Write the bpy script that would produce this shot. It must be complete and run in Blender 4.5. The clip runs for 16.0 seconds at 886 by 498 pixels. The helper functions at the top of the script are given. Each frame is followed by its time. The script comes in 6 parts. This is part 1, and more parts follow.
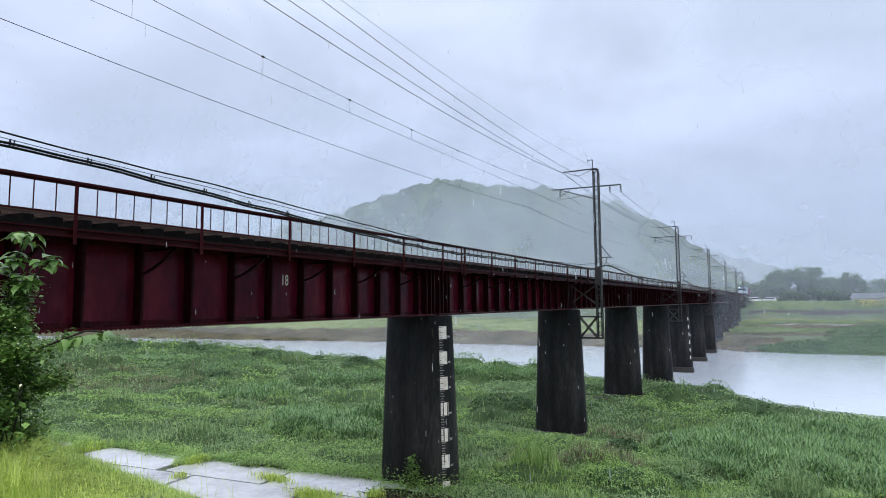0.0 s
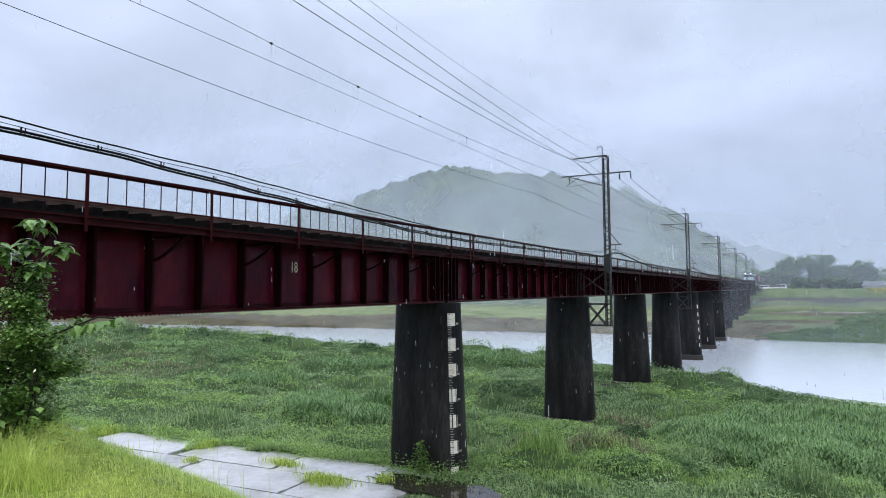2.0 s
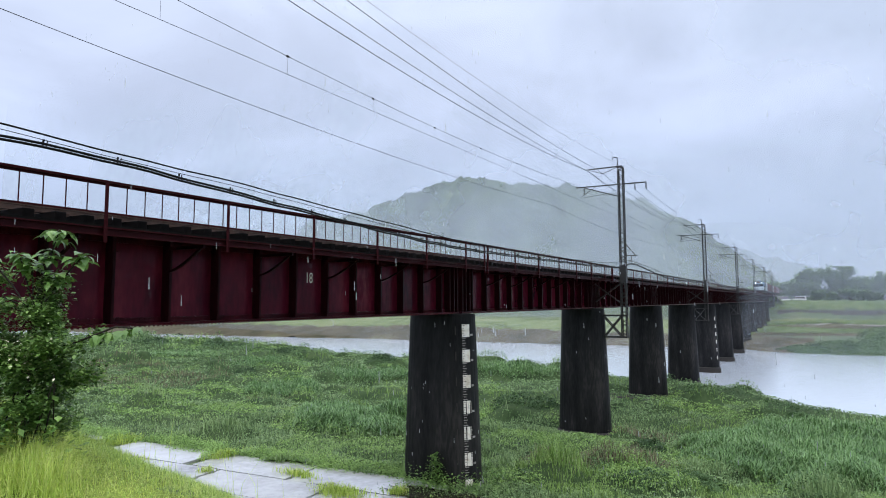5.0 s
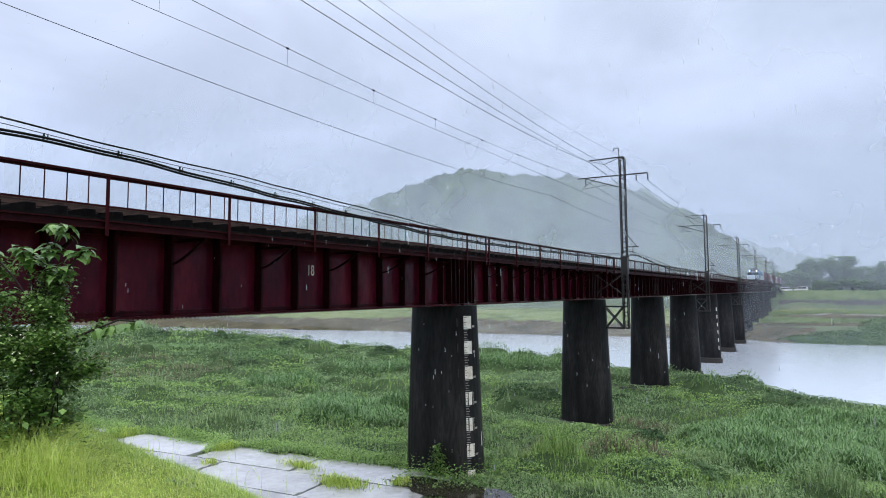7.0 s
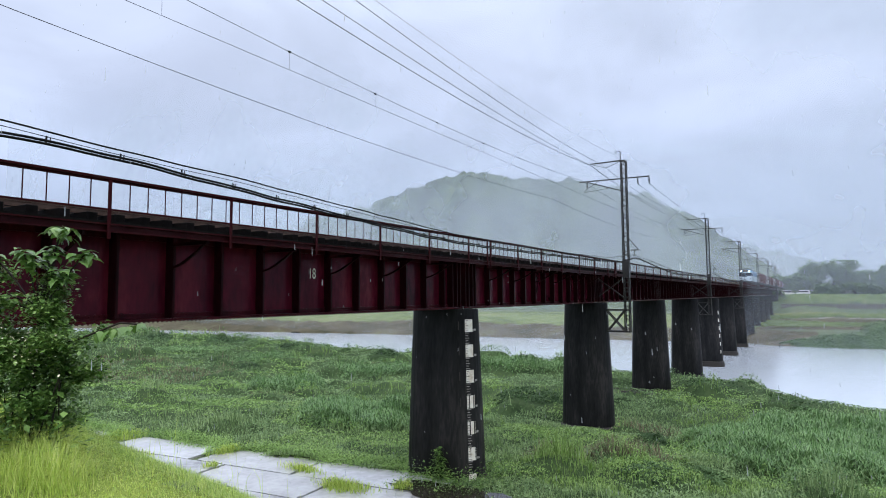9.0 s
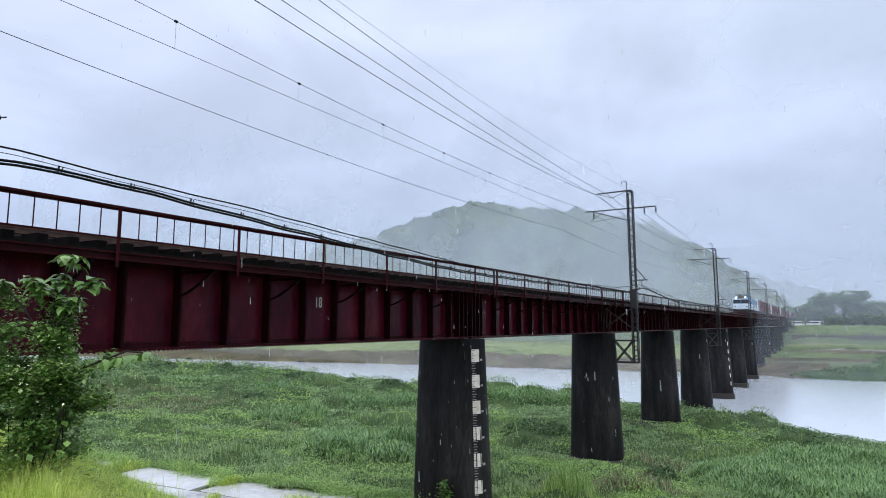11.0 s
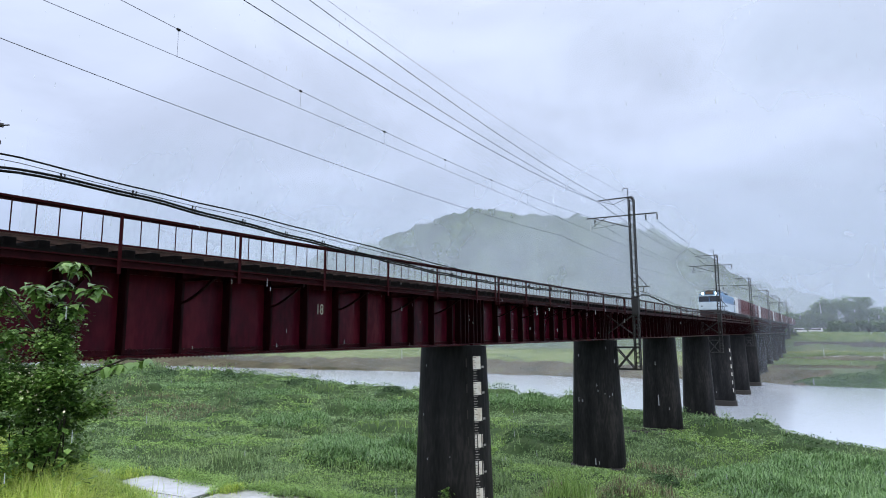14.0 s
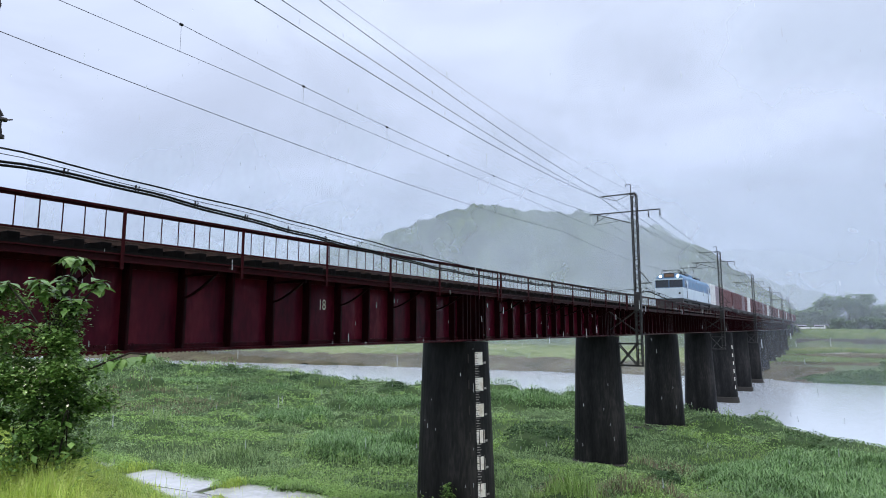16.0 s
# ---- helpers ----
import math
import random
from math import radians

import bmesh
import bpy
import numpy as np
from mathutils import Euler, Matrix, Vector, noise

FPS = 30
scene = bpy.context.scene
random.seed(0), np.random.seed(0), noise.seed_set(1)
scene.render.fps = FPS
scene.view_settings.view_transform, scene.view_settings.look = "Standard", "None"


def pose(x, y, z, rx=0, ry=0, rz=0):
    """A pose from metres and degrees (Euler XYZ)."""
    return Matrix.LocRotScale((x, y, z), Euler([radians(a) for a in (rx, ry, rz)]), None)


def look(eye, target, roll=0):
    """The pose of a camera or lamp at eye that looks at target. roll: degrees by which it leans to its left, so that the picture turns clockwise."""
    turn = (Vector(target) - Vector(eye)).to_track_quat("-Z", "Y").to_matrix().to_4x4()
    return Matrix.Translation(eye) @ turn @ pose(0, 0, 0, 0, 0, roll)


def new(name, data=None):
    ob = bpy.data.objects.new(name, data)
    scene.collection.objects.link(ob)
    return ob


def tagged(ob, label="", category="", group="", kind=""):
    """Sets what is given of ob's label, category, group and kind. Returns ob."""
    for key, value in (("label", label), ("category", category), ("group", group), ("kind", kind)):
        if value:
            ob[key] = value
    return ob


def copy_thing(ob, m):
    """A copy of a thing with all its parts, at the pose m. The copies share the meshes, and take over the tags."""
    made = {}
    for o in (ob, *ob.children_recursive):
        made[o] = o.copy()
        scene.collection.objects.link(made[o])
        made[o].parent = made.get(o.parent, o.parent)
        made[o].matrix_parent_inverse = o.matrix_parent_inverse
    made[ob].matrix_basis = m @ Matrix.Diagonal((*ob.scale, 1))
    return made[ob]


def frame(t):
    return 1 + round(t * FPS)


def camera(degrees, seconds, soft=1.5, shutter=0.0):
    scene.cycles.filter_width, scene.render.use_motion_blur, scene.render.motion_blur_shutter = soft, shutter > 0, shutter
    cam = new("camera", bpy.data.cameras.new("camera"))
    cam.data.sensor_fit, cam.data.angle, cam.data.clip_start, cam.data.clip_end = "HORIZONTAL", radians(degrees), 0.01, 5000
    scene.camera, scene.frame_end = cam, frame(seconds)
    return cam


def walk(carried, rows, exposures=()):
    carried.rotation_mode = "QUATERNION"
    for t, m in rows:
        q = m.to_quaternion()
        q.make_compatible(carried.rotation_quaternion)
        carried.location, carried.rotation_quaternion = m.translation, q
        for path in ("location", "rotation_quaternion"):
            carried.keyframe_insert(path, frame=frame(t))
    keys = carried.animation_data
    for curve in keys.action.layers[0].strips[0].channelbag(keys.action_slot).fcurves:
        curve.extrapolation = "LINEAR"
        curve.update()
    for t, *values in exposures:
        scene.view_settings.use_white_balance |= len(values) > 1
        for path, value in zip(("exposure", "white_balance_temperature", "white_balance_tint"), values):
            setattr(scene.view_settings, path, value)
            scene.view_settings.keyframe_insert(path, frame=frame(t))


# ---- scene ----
EYE_Z = 7.3
cam = camera(71.29, 16.0, soft=1.0)
walk(cam, [
    (0, pose(0, 0, EYE_Z, 94.956, 0.424, 28.540)),
    (0.5, pose(0, 0, EYE_Z, 94.537, 0.488, 28.874)),
    (1, pose(0, 0, EYE_Z, 94.119, 0.485, 29.085)),
    (1.5, pose(0, 0, EYE_Z, 93.831, 0.469, 29.235)),
    (2, pose(0, 0, EYE_Z, 93.780, 0.339, 29.333)),
    (2.5, pose(0, 0, EYE_Z, 93.925, 0.161, 29.422)),
    (3, pose(0, 0, EYE_Z, 94.263, 0.088, 29.696)),
    (3.5, pose(0, 0, EYE_Z, 94.660, 0.081, 30.028)),
    (4, pose(0, 0, EYE_Z, 94.970, 0.054, 30.342)),
    (6.5, pose(0, 0, EYE_Z, 94.188, 0.390, 30.789)),
    (7, pose(0, 0, EYE_Z, 94.038, 0.448, 30.809)),
    (7.5, pose(0, 0, EYE_Z, 93.970, 0.470, 30.811)),
    (8, pose(0, 0, EYE_Z, 93.970, 0.470, 30.811)),
    (8.5, pose(0, 0, EYE_Z, 94.064, 0.466, 30.835)),
    (9, pose(0, 0, EYE_Z, 94.338, 0.389, 30.937)),
    (11.5, pose(0, 0, EYE_Z, 97.670, 0.089, 31.663)),
    (12, pose(0, 0, EYE_Z, 98.081, 0.018, 31.774)),
    (12.5, pose(0, 0, EYE_Z, 98.273, 0.005, 31.790)),
    (13, pose(0, 0, EYE_Z, 98.206, 0.060, 31.728)),
    (13.5, pose(0, 0, EYE_Z, 97.967, 0.122, 31.654)),
    (14, pose(0, 0, EYE_Z, 97.687, 0.187, 31.653)),
    (14.5, pose(0, 0, EYE_Z, 97.499, 0.194, 31.735)),
    (15, pose(0, 0, EYE_Z, 97.410, 0.145, 31.804)),
    (15.5, pose(0, 0, EYE_Z, 97.350, 0.066, 31.796)),
    (16, pose(0, 0, EYE_Z, 97.298, -0.004, 31.850)),
])

# ---- world, sun ----
SUN_EL, SUN_ROT = radians(58), radians(150)
world = bpy.data.worlds.new("overcast_sky")
scene.world = world
world.use_nodes = True
wt = world.node_tree
wt.nodes.clear()


def wn(kind, **kw):
    n = wt.nodes.new(kind)
    for k, val in kw.items():
        n.inputs[k].default_value = val
    return n


w_out = wn("ShaderNodeOutputWorld")
w_bg = wn("ShaderNodeBackground", Strength=1.0)
w_sky = wn("ShaderNodeTexSky")
w_sky.sky_type, w_sky.sun_disc = "NISHITA", False
w_sky.sun_elevation, w_sky.sun_rotation = SUN_EL, SUN_ROT
w_sc = wn("ShaderNodeVectorMath")
w_sc.operation = "SCALE"
w_sc.inputs["Scale"].default_value = 0.08
wt.links.new(w_sky.outputs[0], w_sc.inputs[0])
w_tc = wn("ShaderNodeTexCoord")
w_sep = wn("ShaderNodeSeparateXYZ")
wt.links.new(w_tc.outputs["Generated"], w_sep.inputs[0])
# an overcast dome: paler low down, brighter towards the zenith
w_el = wn("ShaderNodeValToRGB")
el = w_el.color_ramp
el.elements[0].position, el.elements[0].color = 0.0, (0.53, 0.65, 0.90, 1)
el.elements[1].position, el.elements[1].color = 1.0, (2.5, 2.6, 2.8, 1)
for pos, c in ((0.12, (0.58, 0.70, 0.97, 1)), (0.3, (0.72, 0.82, 1.08, 1)), (0.48, (0.80, 0.90, 1.14, 1)), (0.62, (1.35, 1.45, 1.68, 1))):
    e = el.elements.new(pos)
    e.color = c
wt.links.new(w_sep.outputs["Z"], w_el.inputs[0])
w_map = wn("ShaderNodeMapping")
w_map.inputs["Scale"].default_value = (1.0, 1.0, 2.6)
wt.links.new(w_tc.outputs["Generated"], w_map.inputs[0])
w_cl = wn("ShaderNodeTexNoise", Scale=2.3, Detail=6.0, Roughness=0.52, Distortion=0.5)
wt.links.new(w_map.outputs[0], w_cl.inputs["Vector"])
w_cr = wn("ShaderNodeMapRange")
w_cr.interpolation_type = "SMOOTHERSTEP"
for k, val in (("From Min", 0.25), ("From Max", 0.75), ("To Min", 0.85), ("To Max", 1.12)):
    w_cr.inputs[k].default_value = val
wt.links.new(w_cl.outputs["Fac"], w_cr.inputs["Value"])
w_mul = wn("ShaderNodeVectorMath")
w_mul.operation = "SCALE"
wt.links.new(w_el.outputs[0], w_mul.inputs[0])
wt.links.new(w_cr.outputs[0], w_mul.inputs["Scale"])
w_mix = wn("ShaderNodeMixRGB", Fac=0.90)
wt.links.new(w_sc.outputs[0], w_mix.inputs[1])
wt.links.new(w_mul.outputs[0], w_mix.inputs[2])
wt.links.new(w_mix.outputs[0], w_bg.inputs[0])
wt.links.new(w_bg.outputs[0], w_out.inputs[0])

sun = new("sun", bpy.data.lights.new("sun", "SUN"))
sun.data.energy, sun.data.angle, sun.data.color = 1.3, radians(40), (1.0, 0.98, 0.95)
sun.matrix_basis = look((math.sin(SUN_ROT) * math.cos(SUN_EL) * 200, math.cos(SUN_ROT) * math.cos(SUN_EL) * 200, math.sin(SUN_EL) * 200), (0, 0, 0))

# ---- materials ----


def material(name, stops, rough=0.8, scale=4.0, fine=40.0, bump=0.2, metal=0.0, island=0.0, thin=0.0, stretch=(1, 1, 1), spec=0.5, mottle=0.5, objvar=0.0):
    """Colours in stops, spread by coarse and fine noise; island: share of the random tone per island; thin: light that passes through."""
    m = bpy.data.materials.new(name)
    m.use_nodes = True
    nt = m.node_tree
    b = nt.nodes["Principled BSDF"]
    tc = nt.nodes.new("ShaderNodeTexCoord")
    mp = nt.nodes.new("ShaderNodeMapping")
    mp.inputs["Scale"].default_value = stretch
    nt.links.new(tc.outputs["Object"], mp.inputs[0])
    n1 = nt.nodes.new("ShaderNodeTexNoise")
    n1.inputs["Scale"].default_value, n1.inputs["Detail"].default_value = scale, 5
    n2 = nt.nodes.new("ShaderNodeTexNoise")
    n2.inputs["Scale"].default_value, n2.inputs["Detail"].default_value = fine, 3
    for n in (n1, n2):
        nt.links.new(mp.outputs[0], n.inputs["Vector"])
    mix = nt.nodes.new("ShaderNodeMath")
    mix.operation = "MULTIPLY_ADD"
    nt.links.new(n2.outputs["Fac"], mix.inputs[0])
    mix.inputs[1].default_value = mottle
    nt.links.new(n1.outputs["Fac"], mix.inputs[2])
    sub = nt.nodes.new("ShaderNodeMapRange")
    sub.inputs["From Min"].default_value, sub.inputs["From Max"].default_value = 0.30 + 0.5 * mottle - 0.12, 0.70 + 0.5 * mottle + 0.06
    nt.links.new(mix.outputs[0], sub.inputs["Value"])
    fac = sub.outputs[0]
    if island or objvar:
        geo = nt.nodes.new("ShaderNodeNewGeometry" if island else "ShaderNodeObjectInfo")
        im = nt.nodes.new("ShaderNodeMix")
        im.inputs[0].default_value = island or objvar
        nt.links.new(fac, im.inputs[2])
        nt.links.new(geo.outputs["Random Per Island" if island else "Random"], im.inputs[3])
        fac = im.outputs[0]
    ramp = nt.nodes.new("ShaderNodeValToRGB")
    cr = ramp.color_ramp
    while len(cr.elements) < len(stops):
        cr.elements.new(0.5)
    for i, c in enumerate(stops):
        cr.elements[i].position = i / max(1, len(stops) - 1)
        cr.elements[i].color = (*c, 1)
    nt.links.new(fac, ramp.inputs[0])
    nt.links.new(ramp.outputs[0], b.inputs["Base Color"])
    b.inputs["Roughness"].default_value, b.inputs["Metallic"].default_value = rough, metal
    b.inputs["Specular IOR Level"].default_value = spec
    if bump:
        bp = nt.nodes.new("ShaderNodeBump")
        bp.inputs["Strength"].default_value, bp.inputs["Distance"].default_value = bump, 0.02
        nt.links.new(mix.outputs[0], bp.inputs["Height"])
        nt.links.new(bp.outputs[0], b.inputs["Normal"])
    if thin:
        tr = nt.nodes.new("ShaderNodeBsdfTranslucent")
        nt.links.new(ramp.outputs[0], tr.inputs[0])
        ms = nt.nodes.new("ShaderNodeMixShader")
        ms.inputs[0].default_value = thin
        nt.links.new(b.outputs[0], ms.inputs[1])
        nt.links.new(tr.outputs[0], ms.inputs[2])
        nt.links.new(ms.outputs[0], nt.nodes["Material Output"].inputs[0])
    return m


def glow(name, colour, strength):
    m = bpy.data.materials.new(name)
    m.use_nodes = True
    b = m.node_tree.nodes["Principled BSDF"]
    b.inputs["Base Color"].default_value = (*colour, 1)
    b.inputs["Emission Color"].default_value = (*colour, 1)
    b.inputs["Emission Strength"].default_value = strength
    return m


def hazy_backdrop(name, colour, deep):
    """A far ridge with bright haze put into its own glow: like the sky behind it, a little darker, with faint woodland
    tone.
    """
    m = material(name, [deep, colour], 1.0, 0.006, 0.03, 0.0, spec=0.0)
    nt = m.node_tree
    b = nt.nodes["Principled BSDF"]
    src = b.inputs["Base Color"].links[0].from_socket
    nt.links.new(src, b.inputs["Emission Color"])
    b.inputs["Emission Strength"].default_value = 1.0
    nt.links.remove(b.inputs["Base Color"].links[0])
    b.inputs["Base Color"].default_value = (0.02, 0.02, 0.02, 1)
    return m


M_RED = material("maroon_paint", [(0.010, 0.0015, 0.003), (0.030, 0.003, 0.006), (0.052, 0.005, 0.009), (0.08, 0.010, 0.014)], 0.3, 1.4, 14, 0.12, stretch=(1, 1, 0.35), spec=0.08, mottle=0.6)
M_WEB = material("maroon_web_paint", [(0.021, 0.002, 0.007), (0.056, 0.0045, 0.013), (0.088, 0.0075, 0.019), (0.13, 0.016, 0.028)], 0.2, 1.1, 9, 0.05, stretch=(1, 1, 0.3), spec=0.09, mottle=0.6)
# maroon_paint darkened for stiffeners and brackets, their shade put into the colour
M_RED_SHADED = material("shaded_maroon_paint", [(0.007, 0.0015, 0.002), (0.016, 0.0025, 0.004), (0.030, 0.004, 0.006)], 0.45, 2.5, 20, 0.2, stretch=(1, 1, 0.3), spec=0.07)
M_RED_RAIL = material("maroon_rail_paint", [(0.012, 0.002, 0.003), (0.036, 0.004, 0.006), (0.028, 0.007, 0.007)], 0.45, 3, 30, 0.15, spec=0.07)
M_STEEL_DARK = material("dark_galvanised_steel", [(0.012, 0.012, 0.013), (0.03, 0.03, 0.03), (0.028, 0.022, 0.02)], 0.5, 5, 40, 0.1, metal=0.3)
M_RAIL = material("rail_steel", [(0.05, 0.03, 0.02), (0.12, 0.07, 0.05)], 0.4, 6, 50, 0.1, metal=0.6)
M_SLEEPER = material("creosoted_wood", [(0.002, 0.002, 0.002), (0.0045, 0.004, 0.004), (0.011, 0.009, 0.009)], 0.6, 3, 30, 0.3, stretch=(0.3, 3, 3), objvar=0.3, spec=0.03)
M_PLANK = material("walkway_plank", [(0.003, 0.003, 0.003), (0.009, 0.008, 0.007)], 0.6, 3, 30, 0.2, stretch=(3, 0.3, 3), objvar=0.3, spec=0.05)
M_PIER = material("wet_dark_masonry", [(0.003, 0.003, 0.0035), (0.008, 0.008, 0.0085), (0.017, 0.0165, 0.017), (0.038, 0.035, 0.034)], 0.55, 1.1, 10, 0.5, stretch=(1, 1, 0.2), spec=0.15)
M_FOOT = material("footing_concrete", [(0.010, 0.009, 0.008), (0.028, 0.023, 0.019)], 0.7, 2, 15, 0.4)
M_WHITE = material("gauge_white_paint", [(0.45, 0.36, 0.25), (0.70, 0.66, 0.58), (0.80, 0.78, 0.74)], 0.6, 5, 40, 0.05)
M_BLACK = material("gauge_black_paint", [(0.008, 0.008, 0.008), (0.02, 0.02, 0.02)], 0.5, 5, 40, 0.05)
M_WIRE = material("wire_bronze", [(0.012, 0.012, 0.013), (0.03, 0.03, 0.03)], 0.6, 3, 30, 0.0, metal=0.2, spec=0.2)
M_CABLE = material("black_rubber_cable", [(0.004, 0.004, 0.0045), (0.010, 0.010, 0.010)], 0.6, 3, 30, 0.05, spec=0.1)
M_PORCELAIN = material("insulator_porcelain", [(0.35, 0.35, 0.35), (0.6, 0.6, 0.6)], 0.3, 9, 40, 0.0)
M_CONC = material("wet_concrete", [(0.08, 0.076, 0.07), (0.33, 0.33, 0.33), (0.46, 0.465, 0.475), (0.54, 0.545, 0.56)], 0.035, 0.45, 4, 0.015, spec=1.0, mottle=0.3)
M_GROUND = material("ground_earth_grass", [(0.022, 0.032, 0.015), (0.045, 0.07, 0.028), (0.07, 0.10, 0.04), (0.10, 0.105, 0.06)], 0.9, 0.12, 2.5, 0.5)
M_LEVEE = material("levee_turf", [(0.07, 0.062, 0.028), (0.095, 0.125, 0.03), (0.16, 0.21, 0.045), (0.22, 0.27, 0.06)], 0.95, 1.1, 25, 0.9, spec=0.05, mottle=0.9)
M_GRASS_LIGHT = material("bright_grass", [(0.19, 0.31, 0.045), (0.36, 0.50, 0.085), (0.50, 0.61, 0.12), (0.60, 0.60, 0.27)], 0.55, 0.5, 5, 0, island=0.6, thin=0.35)
M_GRASS_TALL = material("tall_levee_grass", [(0.10, 0.18, 0.035), (0.21, 0.33, 0.065), (0.33, 0.46, 0.10), (0.46, 0.50, 0.22)], 0.55, 0.5, 5, 0, island=0.6, thin=0.3)
M_REED = material("reed_leaf", [(0.032, 0.08, 0.026), (0.085, 0.175, 0.055), (0.15, 0.275, 0.092), (0.27, 0.41, 0.18)], 0.42, 0.10, 0.5, 0, island=0.6, thin=0.2, spec=0.4)
M_WEED = material("weed_leaf", [(0.055, 0.10, 0.042), (0.13, 0.215, 0.09), (0.215, 0.325, 0.145), (0.31, 0.43, 0.215)], 0.6, 0.40, 1.6, 0, island=0.4, thin=0.2, spec=0.3)
M_FRESHLEAF = material("fresh_weed_leaf", [(0.07, 0.145, 0.034), (0.16, 0.28, 0.07), (0.25, 0.40, 0.11), (0.36, 0.50, 0.17)], 0.55, 0.35, 1.6, 0, island=0.4, thin=0.22, spec=0.3)
M_GRASS_DULL = material("dull_grass", [(0.085, 0.15, 0.06), (0.175, 0.27, 0.11), (0.255, 0.365, 0.16), (0.34, 0.42, 0.22)], 0.6, 0.2, 1.2, 0, island=0.45, thin=0.25, spec=0.25)
# dark greens that stand in for the shade between the plants
M_UNDER = material("undergrowth_shade_mat", [(0.014, 0.028, 0.012), (0.038, 0.066, 0.026), (0.066, 0.098, 0.041)], 0.95, 0.6, 5, 0.6, spec=0.1)
M_MEADOW = material("far_meadow", [(0.06, 0.085, 0.04), (0.115, 0.145, 0.06), (0.16, 0.20, 0.085), (0.185, 0.20, 0.11)], 0.9, 0.05, 0.4, 0.3, spec=0.1, mottle=0.8)
M_FLATS = material("far_flats_growth", [(0.035, 0.055, 0.024), (0.065, 0.095, 0.036), (0.095, 0.135, 0.05), (0.13, 0.15, 0.075)], 0.9, 0.07, 0.5, 0.3, spec=0.1, mottle=0.8)
M_BRIGHT_FAR = material("far_yellow_green_growth", [(0.10, 0.12, 0.05), (0.16, 0.185, 0.075)], 0.9, 0.2, 1.2, 0.3, spec=0.1)
M_SCRUB = material("brown_scrub", [(0.04, 0.046, 0.028), (0.072, 0.068, 0.044), (0.10, 0.088, 0.06), (0.125, 0.13, 0.075)], 0.9, 0.12, 0.9, 0.3, spec=0.1)
M_FRESH = material("fresh_grass", [(0.10, 0.19, 0.05), (0.20, 0.32, 0.08), (0.29, 0.43, 0.12)], 0.55, 0.3, 2, 0, island=0.6, thin=0.3)
M_DARKLEAF = material("dark_bush_leaf", [(0.010, 0.028, 0.010), (0.03, 0.066, 0.024), (0.062, 0.12, 0.044), (0.11, 0.19, 0.075)], 0.6, 0.3, 1.6, 0, island=0.4, thin=0.1, spec=0.25)
M_THICK = material("thicket_leaf", [(0.02, 0.05, 0.017), (0.06, 0.118, 0.042), (0.115, 0.20, 0.075), (0.18, 0.28, 0.115)], 0.6, 0.22, 1.5, 0, island=0.4, thin=0.12, spec=0.25)
M_DRIFT = material("drift_gravel", [(0.16, 0.15, 0.13), (0.30, 0.29, 0.26)], 0.9, 0.5, 4, 0.1, island=0.6)
M_DRY = material("dry_stem", [(0.085, 0.075, 0.05), (0.16, 0.135, 0.085), (0.24, 0.20, 0.13)], 0.8, 0.3, 2, 0, island=0.6, thin=0.2)
M_LEAF = material("shrub_leaf", [(0.03, 0.075, 0.014), (0.09, 0.185, 0.036), (0.27, 0.40, 0.11)], 0.45, 2, 12, 0, island=0.6, thin=0.2, spec=0.35)
M_BIGLEAF = material("big_shrub_leaf", [(0.045, 0.105, 0.022), (0.11, 0.22, 0.05), (0.24, 0.38, 0.11)], 0.3, 12, 60, 0.2, objvar=0.6, thin=0.15)
M_BLOSSOM = material("cream_blossom", [(0.6, 0.55, 0.35), (0.75, 0.72, 0.6)], 0.7, 5, 30, 0, island=0.5)
M_BARK = material("bark", [(0.012, 0.010, 0.008), (0.04, 0.032, 0.026)], 0.9, 8, 50, 0.5, spec=0.15)
M_FOREST = material("forest_leaf", [(0.008, 0.016, 0.010), (0.022, 0.038, 0.022), (0.055, 0.085, 0.044), (0.09, 0.125, 0.06)], 0.9, 0.016, 0.10, 0.0, mottle=0.7)
M_TREE = material("tree_leaf", [(0.05, 0.10, 0.04), (0.11, 0.19, 0.07), (0.18, 0.27, 0.11)], 0.7, 0.2, 1.0, 0, island=0.5, thin=0.2)
M_YELLOW = material("yellow_bloom", [(0.3, 0.28, 0.05), (0.45, 0.4, 0.07)], 0.8, 1, 8, 0, island=0.5)

M_LOCO_WHITE = material("loco_cream_white", [(0.44, 0.53, 0.60), (0.57, 0.66, 0.74)], 0.35, 1, 10, 0.02)
M_LOCO_BLUE = material("loco_blue", [(0.08, 0.15, 0.28), (0.13, 0.22, 0.36)], 0.35, 1, 10, 0.02)
M_LOCO_ROOF = material("loco_roof", [(0.10, 0.20, 0.34), (0.17, 0.30, 0.46)], 0.5, 1, 10, 0.05)
M_LOCO_GREY = material("loco_underframe", [(0.02, 0.02, 0.022), (0.05, 0.05, 0.05)], 0.6, 3, 20, 0.1)
M_GLASS = material("dark_window_glass", [(0.012, 0.016, 0.025), (0.02, 0.025, 0.035)], 0.06, 1, 5, 0, spec=0.8)
M_LAMP = glow("headlight_lens", (1.0, 0.93, 0.80), 30.0)
M_SIGN = glow("lit_headboard", (0.10, 0.06, 0.04), 0.4)
M_BOX_RED = material("container_maroon", [(0.085, 0.035, 0.040), (0.13, 0.055, 0.062), (0.16, 0.075, 0.08)], 0.5, 1, 8, 0.1, objvar=0.5)
M_BOX_WHITE = material("container_white", [(0.55, 0.56, 0.57), (0.72, 0.73, 0.74)], 0.5, 1, 8, 0.1)
